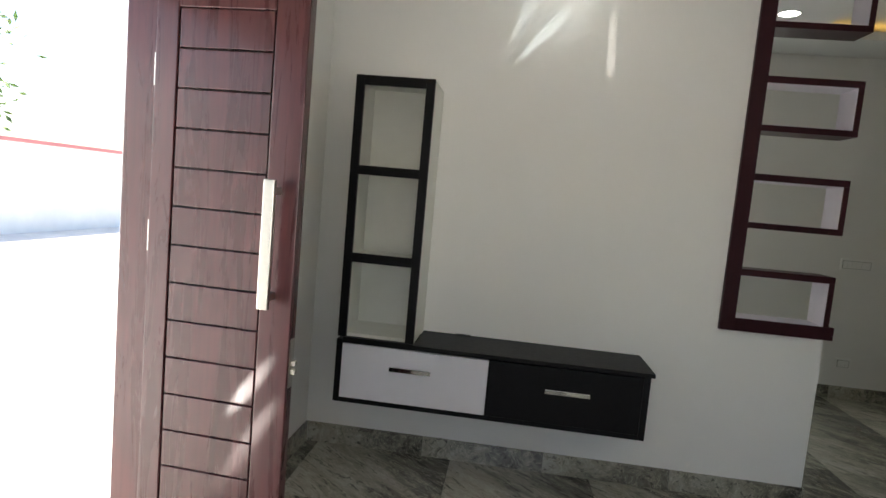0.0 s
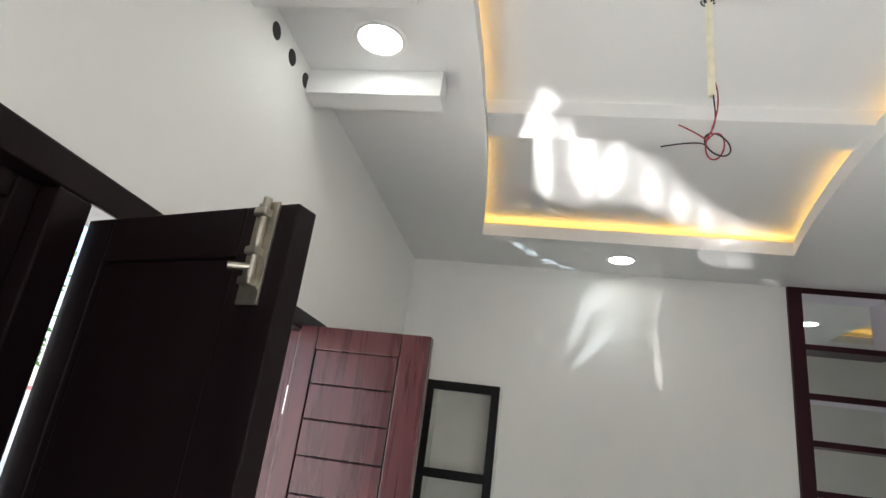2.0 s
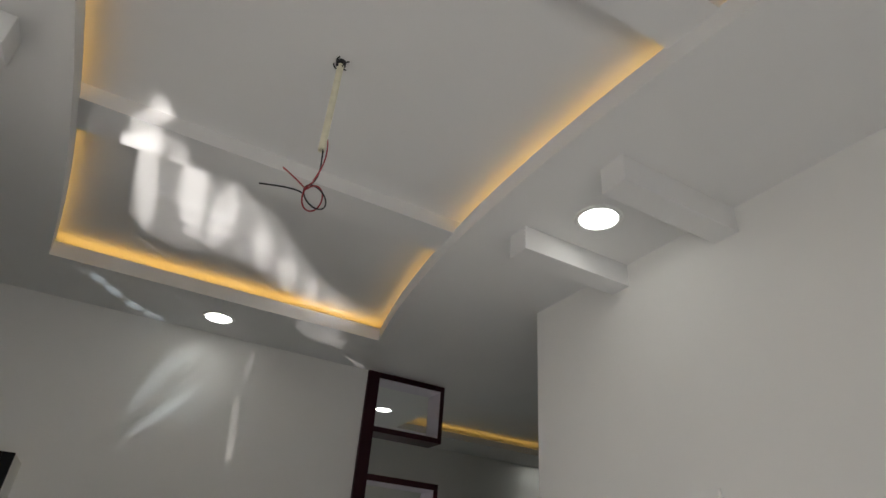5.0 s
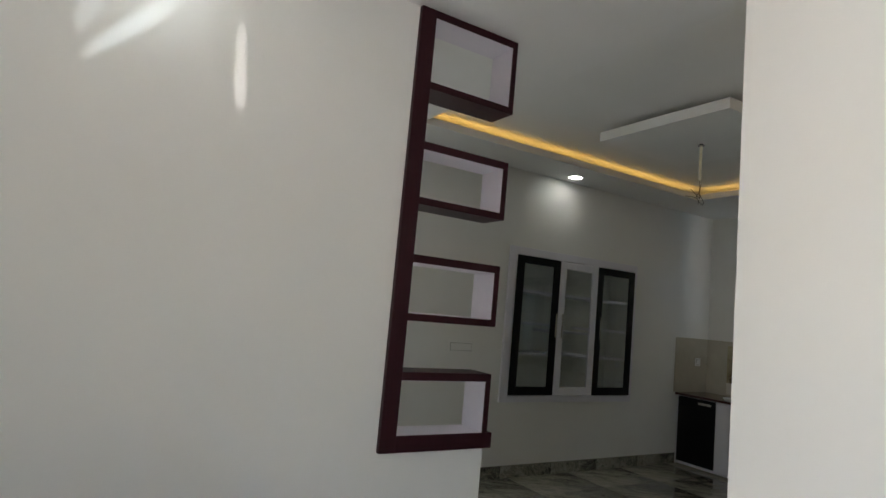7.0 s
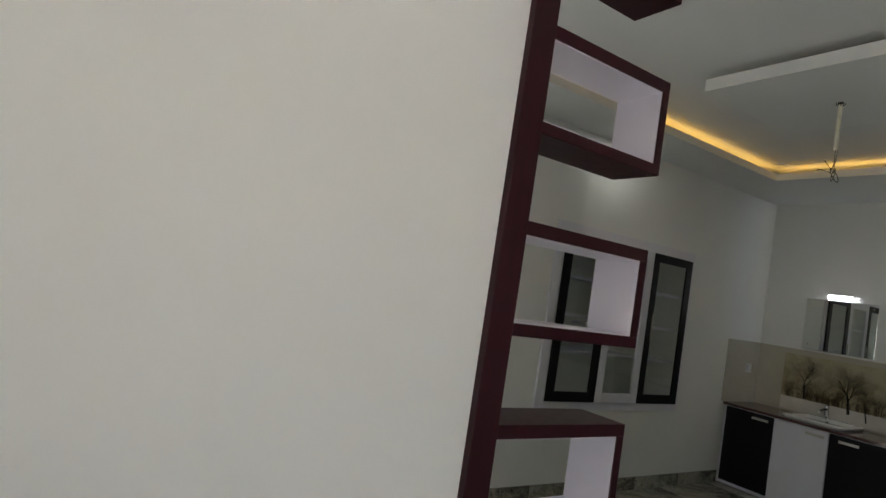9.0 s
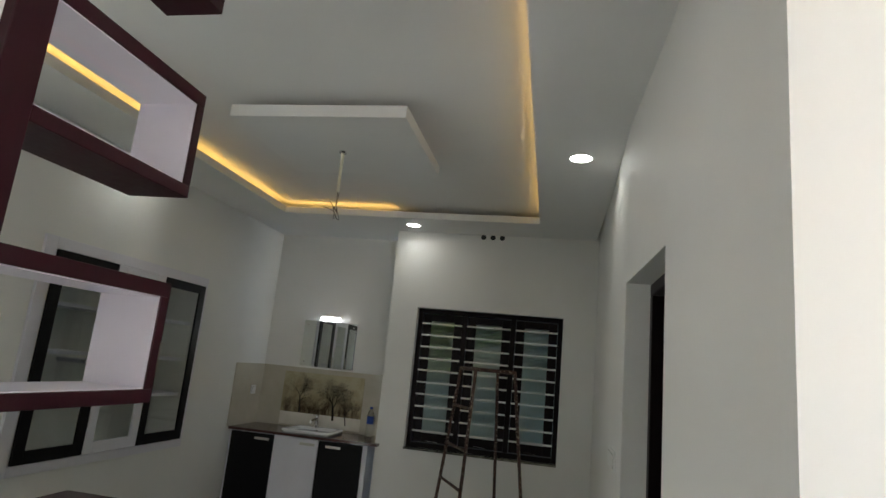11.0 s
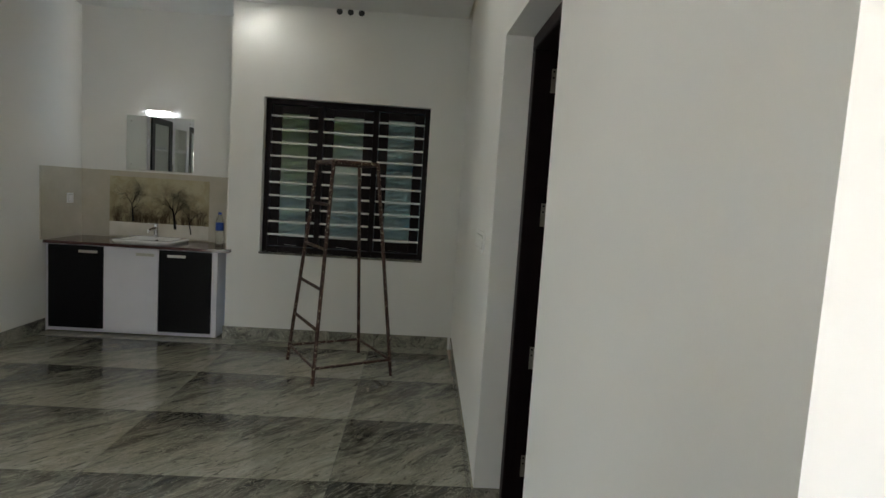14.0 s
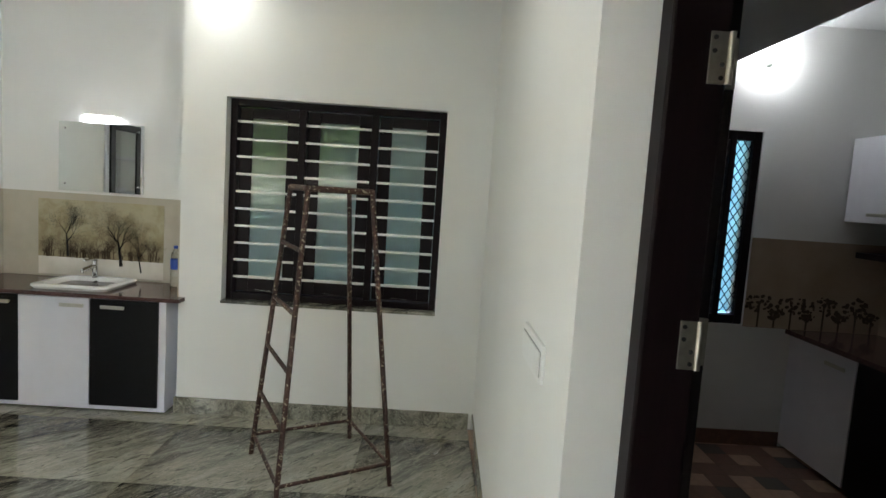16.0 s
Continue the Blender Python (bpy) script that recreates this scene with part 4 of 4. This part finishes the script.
for a, b, rows in ((4.50, 5.03, (1.12, 1.41, 1.72)), (5.03, 5.56, (1.129, 1.353, 1.716)), (5.56, 6.11, (1.11, 1.40, 1.71))):
    for z in rows:
        part("shelf_board", boxed(a + 0.002, b - 0.002, 2.23, 2.5, z - 0.012, z + 0.012, bevel=0.001), M_WHITELAM, cab)
for i, (a, b, m, hx) in enumerate(((4.50, 5.032, M_BLACK, 4.995), (5.036, 5.556, M_WHITELAM, 5.075), (5.56, 6.112, M_BLACK, 5.6))):
    lab = "white framed glass door" if i == 1 else "black framed glass door"
    dr = part("door", boxed(a, a + 0.078, CY - 0.024, CY - 0.004, 0.748, 2.047, bevel=0.002), m, cab, lab)
    part("door_stile", boxed(b - 0.078, b, CY - 0.024, CY - 0.004, 0.748, 2.047, bevel=0.002), m, dr)
    part("door_rail", boxed(a + 0.078, b - 0.078, CY - 0.024, CY - 0.004, 0.748, 0.826, bevel=0.002), m, dr)
    part("door_rail", boxed(a + 0.078, b - 0.078, CY - 0.024, CY - 0.004, 1.975, 2.047, bevel=0.002), m, dr)
    g = part("glass", boxed(a + 0.07, b - 0.07, CY - 0.016, CY - 0.012, 0.82, 1.98), M_GLASS, dr)
    g.visible_shadow = False
    part("handle", boxed(hx - 0.006, hx + 0.006, CY - 0.055, CY - 0.045, 1.30, 1.53, bevel=0.003), M_OLDSTEEL, dr, "dark steel bar handle")
    for z in (1.32, 1.51):
        part("handle_post", boxed(hx - 0.005, hx + 0.005, CY - 0.046, CY - 0.024, z - 0.005, z + 0.005), M_CHROME, dr)

# wash alcove: splash tiles, worktop, cabinet, basin, tap, bottle, mirror, lamp
WZ = 0.785
splash = bmesh.new()
box(splash, 7.49, 7.5, 0.697, 2.17, WZ, 1.40)
structure("splash_tiles_back", splash, M_SPLASH, "glossy beige splash tiles behind the basin", "tiles")
structure("splash_tiles_side", boxed(6.90, 7.49, 2.17, 2.18, WZ, 1.40), M_SPLASH, "glossy beige splash tiles on the side wall", "tiles")
structure("splash_tiles_return", boxed(7.012, 7.49, 0.687, 0.697, WZ, 1.40), M_SPLASH, "glossy beige splash tiles on the return", "tiles")
worktop = tagged(finish("worktop", prism([(6.92, 2.168), (6.92, 0.645), (7.008, 0.645), (7.008, 0.699), (7.488, 0.699), (7.488, 2.168)], WZ - 0.025, WZ), M_GRANITE, (7.2, 1.4, WZ)),
                 "polished brown granite worktop in the wash alcove", "worktop")
wc = thing("wash_cabinet", (7.2, 1.45, 0), "black and white three-door wash basin cabinet", "cabinet")
part("carcass", boxed(6.965, 7.48, 0.745, 2.165, 0.012, WZ - 0.026), M_WHITELAM, wc)
for a, b, m, hx in ((1.69, 2.14, M_BLACK, 1.80), (1.232, 1.684, M_WHITELAM, 1.33), (0.79, 1.226, M_BLACK, 1.07)):
    dr = part("door", boxed(6.945, 6.964, a, b, 0.045, WZ - 0.035, bevel=0.002), m, wc, "white cabinet door" if m is M_WHITELAM else "black cabinet door")
    h = part("handle", boxed(6.915, 6.924, hx - 0.075, hx + 0.075, 0.695, 0.718, bevel=0.002), M_STEEL, dr, "brushed steel bar handle")
    for yy in (hx - 0.06, hx + 0.06):
        part("handle_post", boxed(6.922, 6.946, yy - 0.006, yy + 0.006, 0.70, 0.712), M_STEEL, h)


def basin(x0, x1, y0, y1, z):
    bm = bmesh.new()

    def loop(inset, zz, front=0.0):
        pts, r, n = [], 0.045, 6
        for cx, cy, a0 in ((x1 - r - inset, y1 - r - inset, 0), (x0 + r + inset + front, y1 - r - inset, 90), (x0 + r + inset + front, y0 + r + inset, 180), (x1 - r - inset, y0 + r + inset, 270)):
            for i in range(n + 1):
                a = radians(a0 + 90 * i / n)
                pts.append(bm.verts.new((cx + r * math.cos(a), cy + r * math.sin(a), zz)))
        return pts

    loops = [loop(0.012, z + 0.0), loop(0.0, z + 0.018), loop(0.003, z + 0.028), loop(0.014, z + 0.032), loop(0.05, z + 0.030), loop(0.06, z + 0.012), loop(0.085, z - 0.08), loop(0.13, z - 0.10)]
    for p, q in zip(loops, loops[1:]):
        for i in range(len(p)):
            j = (i + 1) % len(p)
            bm.faces.new((p[i], p[j], q[j], q[i]))
    bm.faces.new(loops[-1])
    return bm


bs = thing("wash_basin", (7.2, 1.47, WZ), "white ceramic counter wash basin", "basin")
BX0, BX1, BY0, BY1 = 6.99, 7.43, 1.15, 1.66
part("bowl", basin(BX0, BX1, BY0, BY1, WZ), M_CERAMIC, bs, smooth=True)
# dark plug, coloured for the shade in the overflow hole
part("overflow", tubed((7.318, 1.425, WZ - 0.014), (7.362, 1.425, WZ - 0.004), 0.013, 14), M_HOLE, bs, "overflow hole, its shaded inside painted dark")
TY = 1.445
tp = thing("tap", (7.385, TY, WZ + 0.03), "chrome single-lever basin tap", "tap")
part("tap_base", tubed((7.385, TY, WZ + 0.028), (7.385, TY, WZ + 0.038), 0.028, 20), M_CHROME, tp, smooth=True)
part("tap_body", tubed((7.385, TY, WZ + 0.036), (7.38, TY, WZ + 0.15), 0.021, 20, 0.019), M_CHROME, tp, smooth=True)
part("spout", tubed((7.385, TY, WZ + 0.115), (7.245, TY + 0.01, WZ + 0.095), 0.016, 16, 0.012), M_CHROME, tp, smooth=True)
part("aerator", tubed((7.25, TY + 0.01, WZ + 0.10), (7.25, TY + 0.01, WZ + 0.078), 0.011, 14), M_CHROME, tp, smooth=True)
part("lever", lying(boxed(-0.10, 0.02, -0.011, 0.011, WZ + 0.152, WZ + 0.166, bevel=0.005), (7.382, TY), -12), M_CHROME, tp)
bt = thing("water_bottle", (7.38, 0.872, WZ), "clear plastic water bottle with a blue label", "bottle")
bo = part("bottle_body", lathe([(0.0, 0), (0.03, 0.0), (0.034, 0.01), (0.033, 0.06), (0.034, 0.10), (0.033, 0.2), (0.027, 0.235), (0.014, 0.262), (0.013, 0.28), (0.0, 0.28)], (7.38, 0.872, WZ)), M_GLASS, bt, smooth=True)
bo.visible_shadow = False
part("label_band", lathe([(0.0345, 0.125), (0.0352, 0.126), (0.0352, 0.195), (0.0345, 0.196)], (7.38, 0.872, WZ)), M_CAP, bt, "blue paper label", smooth=True)
part("cap", lathe([(0.0, 0.292), (0.015, 0.292), (0.015, 0.272), (0.0, 0.272)], (7.38, 0.872, WZ)), M_CAP, bt, "blue screw cap")

mr = thing("wall_mirror", (7.49, 1.46, 1.42), "frameless wall mirror fixed with steel studs", "mirror")
part("mirror_glass", boxed(7.478, 7.484, 1.16, 1.767, 1.42, 1.912, bevel=0.001), M_MIRROR, mr)
for yy in (1.20, 1.727):
    for zz in (1.47, 1.865):
        part("stud", tubed((7.470, yy, zz), (7.499, yy, zz), 0.008, 12), M_CHROME, mr, smooth=True)
lp = thing("mirror_lamp", (7.47, 1.47, 1.93), "lit white tube lamp over the mirror", "lamp")
part("lamp_body", boxed(7.455, 7.5, 1.365, 1.575, 1.955, 1.972, bevel=0.003), M_PLASTIC, lp)
part("diffuser", tubed((7.455, 1.368, 1.945), (7.455, 1.572, 1.945), 0.015, 14), M_TUBE, lp, smooth=True)

# printed picture on the splash tiles
pic = thing("printed_tile_picture", (7.488, 1.47, 0.80), "sepia picture of bare winter trees printed on tiles", "picture")
PY0, PY1, PZ0, PZ1 = 1.01, 1.915, 0.80, 1.35
part("print_sky", boxed(7.486, 7.4895, PY0, PY1, 0.93, PZ1), M_SEPIA, pic)
part("print_snow", boxed(7.486, 7.4895, PY0, PY1, PZ0, 0.93), M_SNOW, pic)


def flat_tree(bm, y, z, height, rng, x, width, spread, levels=4):
    """A bare tree as a flat ink shape lying in the plane of the tiles."""
    def limb(p, ang, length, w, depth):
        n = 3
        q = p
        for i in range(n):
            a2 = ang + rng.uniform(-0.22, 0.22) * (0.3 if depth == levels else 1.0)
            r = (q[0] + math.sin(a2) * length / n, q[1] + math.cos(a2) * length / n)
            w2 = w * (1 - 0.18 * (i + 1) / n * 1.6)
            dy, dz = math.cos(a2) * w / 2, -math.sin(a2) * w / 2
            ey, ez = math.cos(a2) * w2 / 2, -math.sin(a2) * w2 / 2
            bm.faces.new([bm.verts.new((x, c[0], c[1])) for c in ((q[0] - dy, q[1] - dz), (q[0] + dy, q[1] + dz), (r[0] + ey, r[1] + ez), (r[0] - ey, r[1] - ez))])
            q, w, ang = r, w2, a2
            if depth > 0 and (i > 0 or depth < levels):
                limb(q, ang + rng.choice((-1, 1)) * rng.uniform(0.5, 1.0) * spread, length * rng.uniform(0.5, 0.75), w * 0.58, depth - 1)
        if depth > 0:
            for sgn in (-1, 1):
                limb(q, ang + sgn * rng.uniform(0.25, 0.6) * spread, length * rng.uniform(0.55, 0.8), w * 0.62, depth - 1)
    limb((y, z), rng.uniform(-0.1, 0.1), height * 0.34, width, levels)


rng = random.Random(5)
for y, z, hgt, wid, spr in ((1.70, 0.935, 0.47, 0.018, 0.62), (1.315, 0.885, 0.52, 0.026, 0.85), (1.17, 0.845, 0.44, 0.011, 0.6)):
    bm = bmesh.new()
    flat_tree(bm, y, z, hgt, rng, 7.4845, wid, spr, 5)
    part("print_tree", bm, M_INK, pic, "dark printed bare tree")
bm = bmesh.new()
for i in range(75):
    y = PY0 + 0.02 + rng.random() * (PY1 - PY0 - 0.06)
    flat_tree(bm, y, 0.93 + rng.uniform(-0.004, 0.008), rng.choice((0.07, 0.09, 0.11, 0.2)), rng, 7.4852, 0.009, 0.9, 3)
tagged(part("print_far_wood", bm, M_INK_SOFT, pic, "faint printed far trees"), kind="stuff")

# painter's trestle of pipes
lad = thing("trestle_stand", (6.33, -0.39, 0), "rusty paint-spattered steel pipe trestle stand", "trestle")
FEET = [Vector(p) for p in ((5.88, -0.28, 0), (6.48, 0.02, 0), (6.768, -0.51, 0), (6.2, -0.807, 0))]
CEN = sum(FEET, Vector()) / 4
TOPZ = 1.555
HEADS = [CEN + (f - CEN) * 0.56 + Vector((0, 0, TOPZ)) for f in FEET]


def on_leg(i, z):
    return FEET[i].lerp(HEADS[i], z / TOPZ)


for i in range(4):
    part("leg", tubed(FEET[i], HEADS[i], 0.0135, 12), M_RUST, lad, smooth=True)
    j = (i + 1) % 4
    part("top_rail", tubed(HEADS[i], HEADS[j], 0.016, 10), M_RUST, lad, smooth=True)
    part("base_rail", tubed(on_leg(i, 0.12), on_leg(j, 0.12), 0.010, 10), M_RUST, lad, smooth=True)
for z in (0.38, 0.66, 0.94, 1.25):
    part("rung", tubed(on_leg(0, z), on_leg(1, z), 0.0115, 10), M_RUST, lad, smooth=True)

# ---- kitchen things ----
kb = thing("kitchen_base_cabinet", (6.6, -3.6, 0), "white kitchen base cabinet under the dark counter", "cabinet")
part("carcass", boxed(6.45, 7.02, -3.98, -3.42, 0.02, 0.79), M_WHITELAM, kb)
kdoor = part("door", boxed(6.40, 7.02, -3.418, -3.40, 0.03, 0.78, bevel=0.002), M_WHITELAM, kb)
part("handle", boxed(6.45, 6.62, -3.375, -3.365, 0.70, 0.722, bevel=0.002), M_STEEL, kdoor, "steel bar handle")
kb2 = thing("kitchen_base_cabinet", (5.6, -3.6, 0), "black kitchen base cabinet under the dark counter", "cabinet")
part("carcass", boxed(4.6, 6.39, -3.98, -3.42, 0.02, 0.79), M_BLACK, kb2)
part("door", boxed(5.78, 6.39, -3.418, -3.40, 0.03, 0.78, bevel=0.002), M_BLACK, kb2)
tagged(finish("kitchen_worktop", boxed(4.6, 7.025, -3.99, -3.36, 0.79, 0.82, bevel=0.004), M_GRANITE, (6, -3.7, 0.8)), "dark polished granite kitchen counter", "worktop")
ku = thing("kitchen_wall_cabinet", (6.2, -3.8, 1.5), "white glossy kitchen wall cabinet", "cabinet")
part("carcass", boxed(5.2, 7.02, -3.99, -3.68, 1.575, 2.10), M_WHITELAM, ku)
for a, b in ((6.42, 7.02), (5.80, 6.415)):
    kdr = part("door", boxed(a, b, -3.678, -3.66, 1.565, 2.105, bevel=0.002), M_WHITELAM, ku)
    part("handle", boxed(a + 0.20, a + 0.37, -3.635, -3.625, 1.605, 1.625, bevel=0.002), M_STEEL, kdr, "steel bar handle")
structure("kitchen_splash_tiles", boxed(7.018, 7.03, -3.99, -3.07, 0.82, 1.42), M_SPLASH_K, "tan glazed kitchen splash tiles", "tiles")
structure("kitchen_splash_tiles_south", boxed(4.6, 7.018, -4.0, -3.988, 0.82, 1.42), M_SPLASH_K, "tan glazed kitchen splash tiles", "tiles")
bt2 = thing("printed_tile_border", (7.016, -3.5, 0.85), "tile border printed with dark brown trees", "tile border")
for i in range(8):
    small = i % 2
    y = -3.16 - i * 0.11
    top, spread = (0.92, 0.055) if small else (0.985, 0.10)
    bm = bmesh.new()
    box(bm, 7.0155, 7.0178, y - 0.006, y + 0.006, 0.822, top)
    for k in range(34):
        a, r = rng.uniform(0, 6.28), spread * math.sqrt(rng.random())
        cy, cz, q0 = y + r * math.cos(a), top + 0.62 * r * math.sin(a), rng.uniform(0.007, 0.02)
        bm.faces.new([bm.verts.new((7.0172 - 0.00005 * k, cy + q0 * rng.uniform(0.6, 1.2) * math.cos(q * 1.047), cz + q0 * rng.uniform(0.5, 1.0) * math.sin(q * 1.047))) for q in range(6)])
    part("print_tree", bm, M_INK_BROWN, bt2, "small printed tree" if small else "dark printed tree")
kbul = thing("wall_bulb_lamp", (7.0, -3.04, 2.56), "lit white bulb in a wall holder", "lamp")
part("holder", tubed((7.03, -3.04, 2.54), (6.97, -3.04, 2.555), 0.024, 14), M_PLASTIC, kbul, smooth=True)
bl = bmesh.new()
bmesh.ops.create_uvsphere(bl, u_segments=18, v_segments=12, radius=0.036, matrix=Matrix.Translation((6.93, -3.04, 2.565)) @ Matrix.Diagonal((1.25, 1, 1, 1)))
part("bulb", bl, M_BULB, kbul, smooth=True)
structure("kitchen_shelf_board", boxed(6.3, 7.0, -3.99, -3.75, 1.33, 1.37, bevel=0.003), M_DARKWOOD, "short dark wooden wall shelf", "shelf")

# ---- outside ----
structure("ground", boxed(-400, 400, -400, 400, -0.5, -0.12), M_CONCRETE, "pale sunlit paving round the house", "ground")
structure("porch_floor", boxed(-1.5, -0.2, -4.6, 0.6, -0.12, -0.01, bevel=0.005), M_CONCRETE, "pale tiled porch floor", "floor")
structure("boundary_wall", boxed(-9.2, -9.0, -14, 16, -0.12, 1.75), M_OUTWALL, "white compound wall in the sun", "wall")
structure("boundary_coping", boxed(-9.28, -8.92, -14, 16, 1.75, 1.83), M_COPING, "pink painted wall coping", "coping")
structure("side_boundary_wall", boxed(8.9, 9.1, -1.5, 10, -0.12, 1.42), M_GREYWALL, "grey-blue painted boundary wall", "wall")
structure("neighbour_wall", boxed(9.1, 9.3, -12, -0.02, -0.12, 4.5), M_GREYWALL, "tall grey-blue wall of the neighbouring house", "wall")
structure("blue_sheet_fence", boxed(8.7, 8.75, -9, -1.9, -0.12, 2.6), M_BLUE, "blue sheet fence outside the kitchen", "fence")


def tree(x, y, height, crown, seed):
    t = thing("tree", (x, y, -0.12), "leafy green tree beyond the compound", "tree", "garden trees")
    rg = random.Random(seed)
    bm = bmesh.new()
    tube(bm, (x, y, -0.12), (x + 0.15, y, height * 0.5), 0.16, 10, 0.1)
    tips = []
    for i in range(9):
        a = i * 0.7 + rg.random()
        b = (x + math.cos(a) * crown * rg.uniform(0.4, 0.9), y + math.sin(a) * crown * rg.uniform(0.4, 0.9), height * rg.uniform(0.6, 1.0))
        tube(bm, (x + 0.12, y, height * rg.uniform(0.3, 0.5)), b, 0.06, 7, 0.015)
        tips.append(b)
    part("trunk", bm, M_BARK, t)
    bm = bmesh.new()
    for b in tips:
        for k in range(220):
            c = Vector(b) + Vector((rg.gauss(0, crown * 0.28), rg.gauss(0, crown * 0.28), rg.gauss(0, crown * 0.22)))
            u = Vector((rg.gauss(0, 1), rg.gauss(0, 1), rg.gauss(0, 0.6))).normalized() * 0.14
            v = u.orthogonal().normalized() * 0.05
            bm.faces.new([bm.verts.new(c + q) for q in (-u, v, u, -v)])
    part("crown", bm, M_LEAF, t)


tree(-12.5, 6.0, 4.2, 1.8, 1)
tree(-14.0, 9.5, 4.6, 2.0, 2)
tree(-13.0, 1.0, 4.4, 1.9, 6)
tree(10.4, 1.8, 2.9, 1.4, 3)
tree(10.3, 0.6, 2.8, 1.3, 4)
tree(11.4, 0.2, 3.6, 1.6, 12)
tree(11.0, 3.4, 4.2, 1.7, 9)
tree(10.7, 0.9, 4.4, 1.6, 15)

# ---- floors and skirting, in pieces ----
def tiled_floor(name, x0, x1, y0, y1, xs, ys, sx, sy, mats, label, gap=0.002, cut=()):
    fl = structure(name, boxed(x0, x1, y0, y1, -0.12, -0.004), M_GROUT, label, "floor")
    store = {}
    i = math.floor((x0 - xs) / sx)
    while xs + i * sx < x1:
        j = math.floor((y0 - ys) / sy)
        while ys + j * sy < y1:
            ax, bx = max(xs + i * sx, x0), min(xs + (i + 1) * sx, x1)
            ay, by = max(ys + j * sy, y0), min(ys + (j + 1) * sy, y1)
            if bx - ax > 0.01 and by - ay > 0.01:
                cx, cy = xs + (i + 0.5) * sx, ys + (j + 0.5) * sy
                m = mats[(i * 7 + j * 3 + (i * j) % 5) % len(mats)]
                key = (round(ax - cx, 3), round(bx - cx, 3), round(ay - cy, 3), round(by - cy, 3), m.name)
                if key not in store:
                    me = bpy.data.meshes.new("tile")
                    bm = boxed(ax - cx + gap / 2, bx - cx - gap / 2, ay - cy + gap / 2, by - cy - gap / 2, -0.006, 0.0)
                    bm.to_mesh(me)
                    bm.free()
                    me.materials.append(m)
                    store[key] = me
                ob = new("tile", store[key])
                ob.parent = fl
                ob.location = (cx, cy, 0)
            j += 1
        i += 1
    return fl


TSX, TSY = 0.75, 1.14
tiled_floor("floor_living", -0.2, 2.52, -4.12, 0.0, 5.33, -0.59, TSX, TSY, [M_MARBLE], "polished grey marble tile floor of the living room")
tiled_floor("floor_dining", 2.52, 7.5, -1.27, 2.18, 5.33, -0.59, TSX, TSY, [M_MARBLE], "polished grey marble tile floor of the dining space")
tiled_floor("floor_kitchen", 2.62, 7.03, -4.0, -1.27, 7.0, -1.47, 0.15, 0.15, [M_SAND, M_CLAY, M_SAND, M_DARKTILE, M_CLAY], "brown and sand patchwork kitchen tile floor")
structure("floor_passage_west", boxed(1.9, 2.52, 0.0, 2.18, -0.12, 0.0), M_MARBLE, "grey marble floor behind the television wall", "floor")

SK = 0.11


def skirting(x0, x1, y0, y1, h=SK, mat=None):
    bm = bmesh.new()
    along_x = (x1 - x0) > (y1 - y0)
    a0, a1 = (x0, x1) if along_x else (y0, y1)
    n = max(1, round((a1 - a0) / 0.6))
    w = (a1 - a0) / n
    base = structure("baseboard", boxed(x0 + 0.001, x1 - 0.001, y0 + 0.001, y1 - 0.001, 0.0, h - 0.003), M_GROUT, "grey marble tile skirting", "baseboard")
    for i in range(n):
        p, q = a0 + i * w + 0.0007, a0 + (i + 1) * w - 0.0007
        bm = boxed(p, q, y0, y1, 0.0, h) if along_x else boxed(x0, x1, p, q, 0.0, h)
        c = ((p + q) / 2, (y0 + y1) / 2, h / 2) if along_x else ((x0 + x1) / 2, (p + q) / 2, h / 2)
        bmesh.ops.translate(bm, verts=bm.verts, vec=-Vector(c))
        me = bpy.data.meshes.new("skirting_tile")
        bm.to_mesh(me)
        bm.free()
        me.materials.append(mat or M_MARBLE)
        ob = new("skirting_tile", me)
        ob.parent = base
        ob.location = c
    return base


T = 0.01
skirting(T, 2.645, -T, 0.0)
skirting(0.0, T, -1.30, 0.0)
skirting(2.645, 2.655, -T, 0.2)
skirting(2.42 - T, 2.42, -4.12, -1.26)
skirting(2.42, 3.50, -1.27, -1.27 + T)
sk = skirting(4.364, 7.0, -1.27, -1.27 + T)
sk.matrix_world = pose(4.364, -1.245, 0, 0, 0, math.degrees(-0.021)) @ pose(-4.364, 1.27, 0)
skirting(4.364 - T, 4.364, -1.36, -1.245 + T)
skirting(7.0, 7.01, -1.27, 0.697)
skirting(6.99, 7.12, 0.687, 0.697)
skirting(2.645, 6.96, 2.17, 2.18)
skirting(7.02, 7.03, -3.40, -1.47, 0.1, M_CLAY)
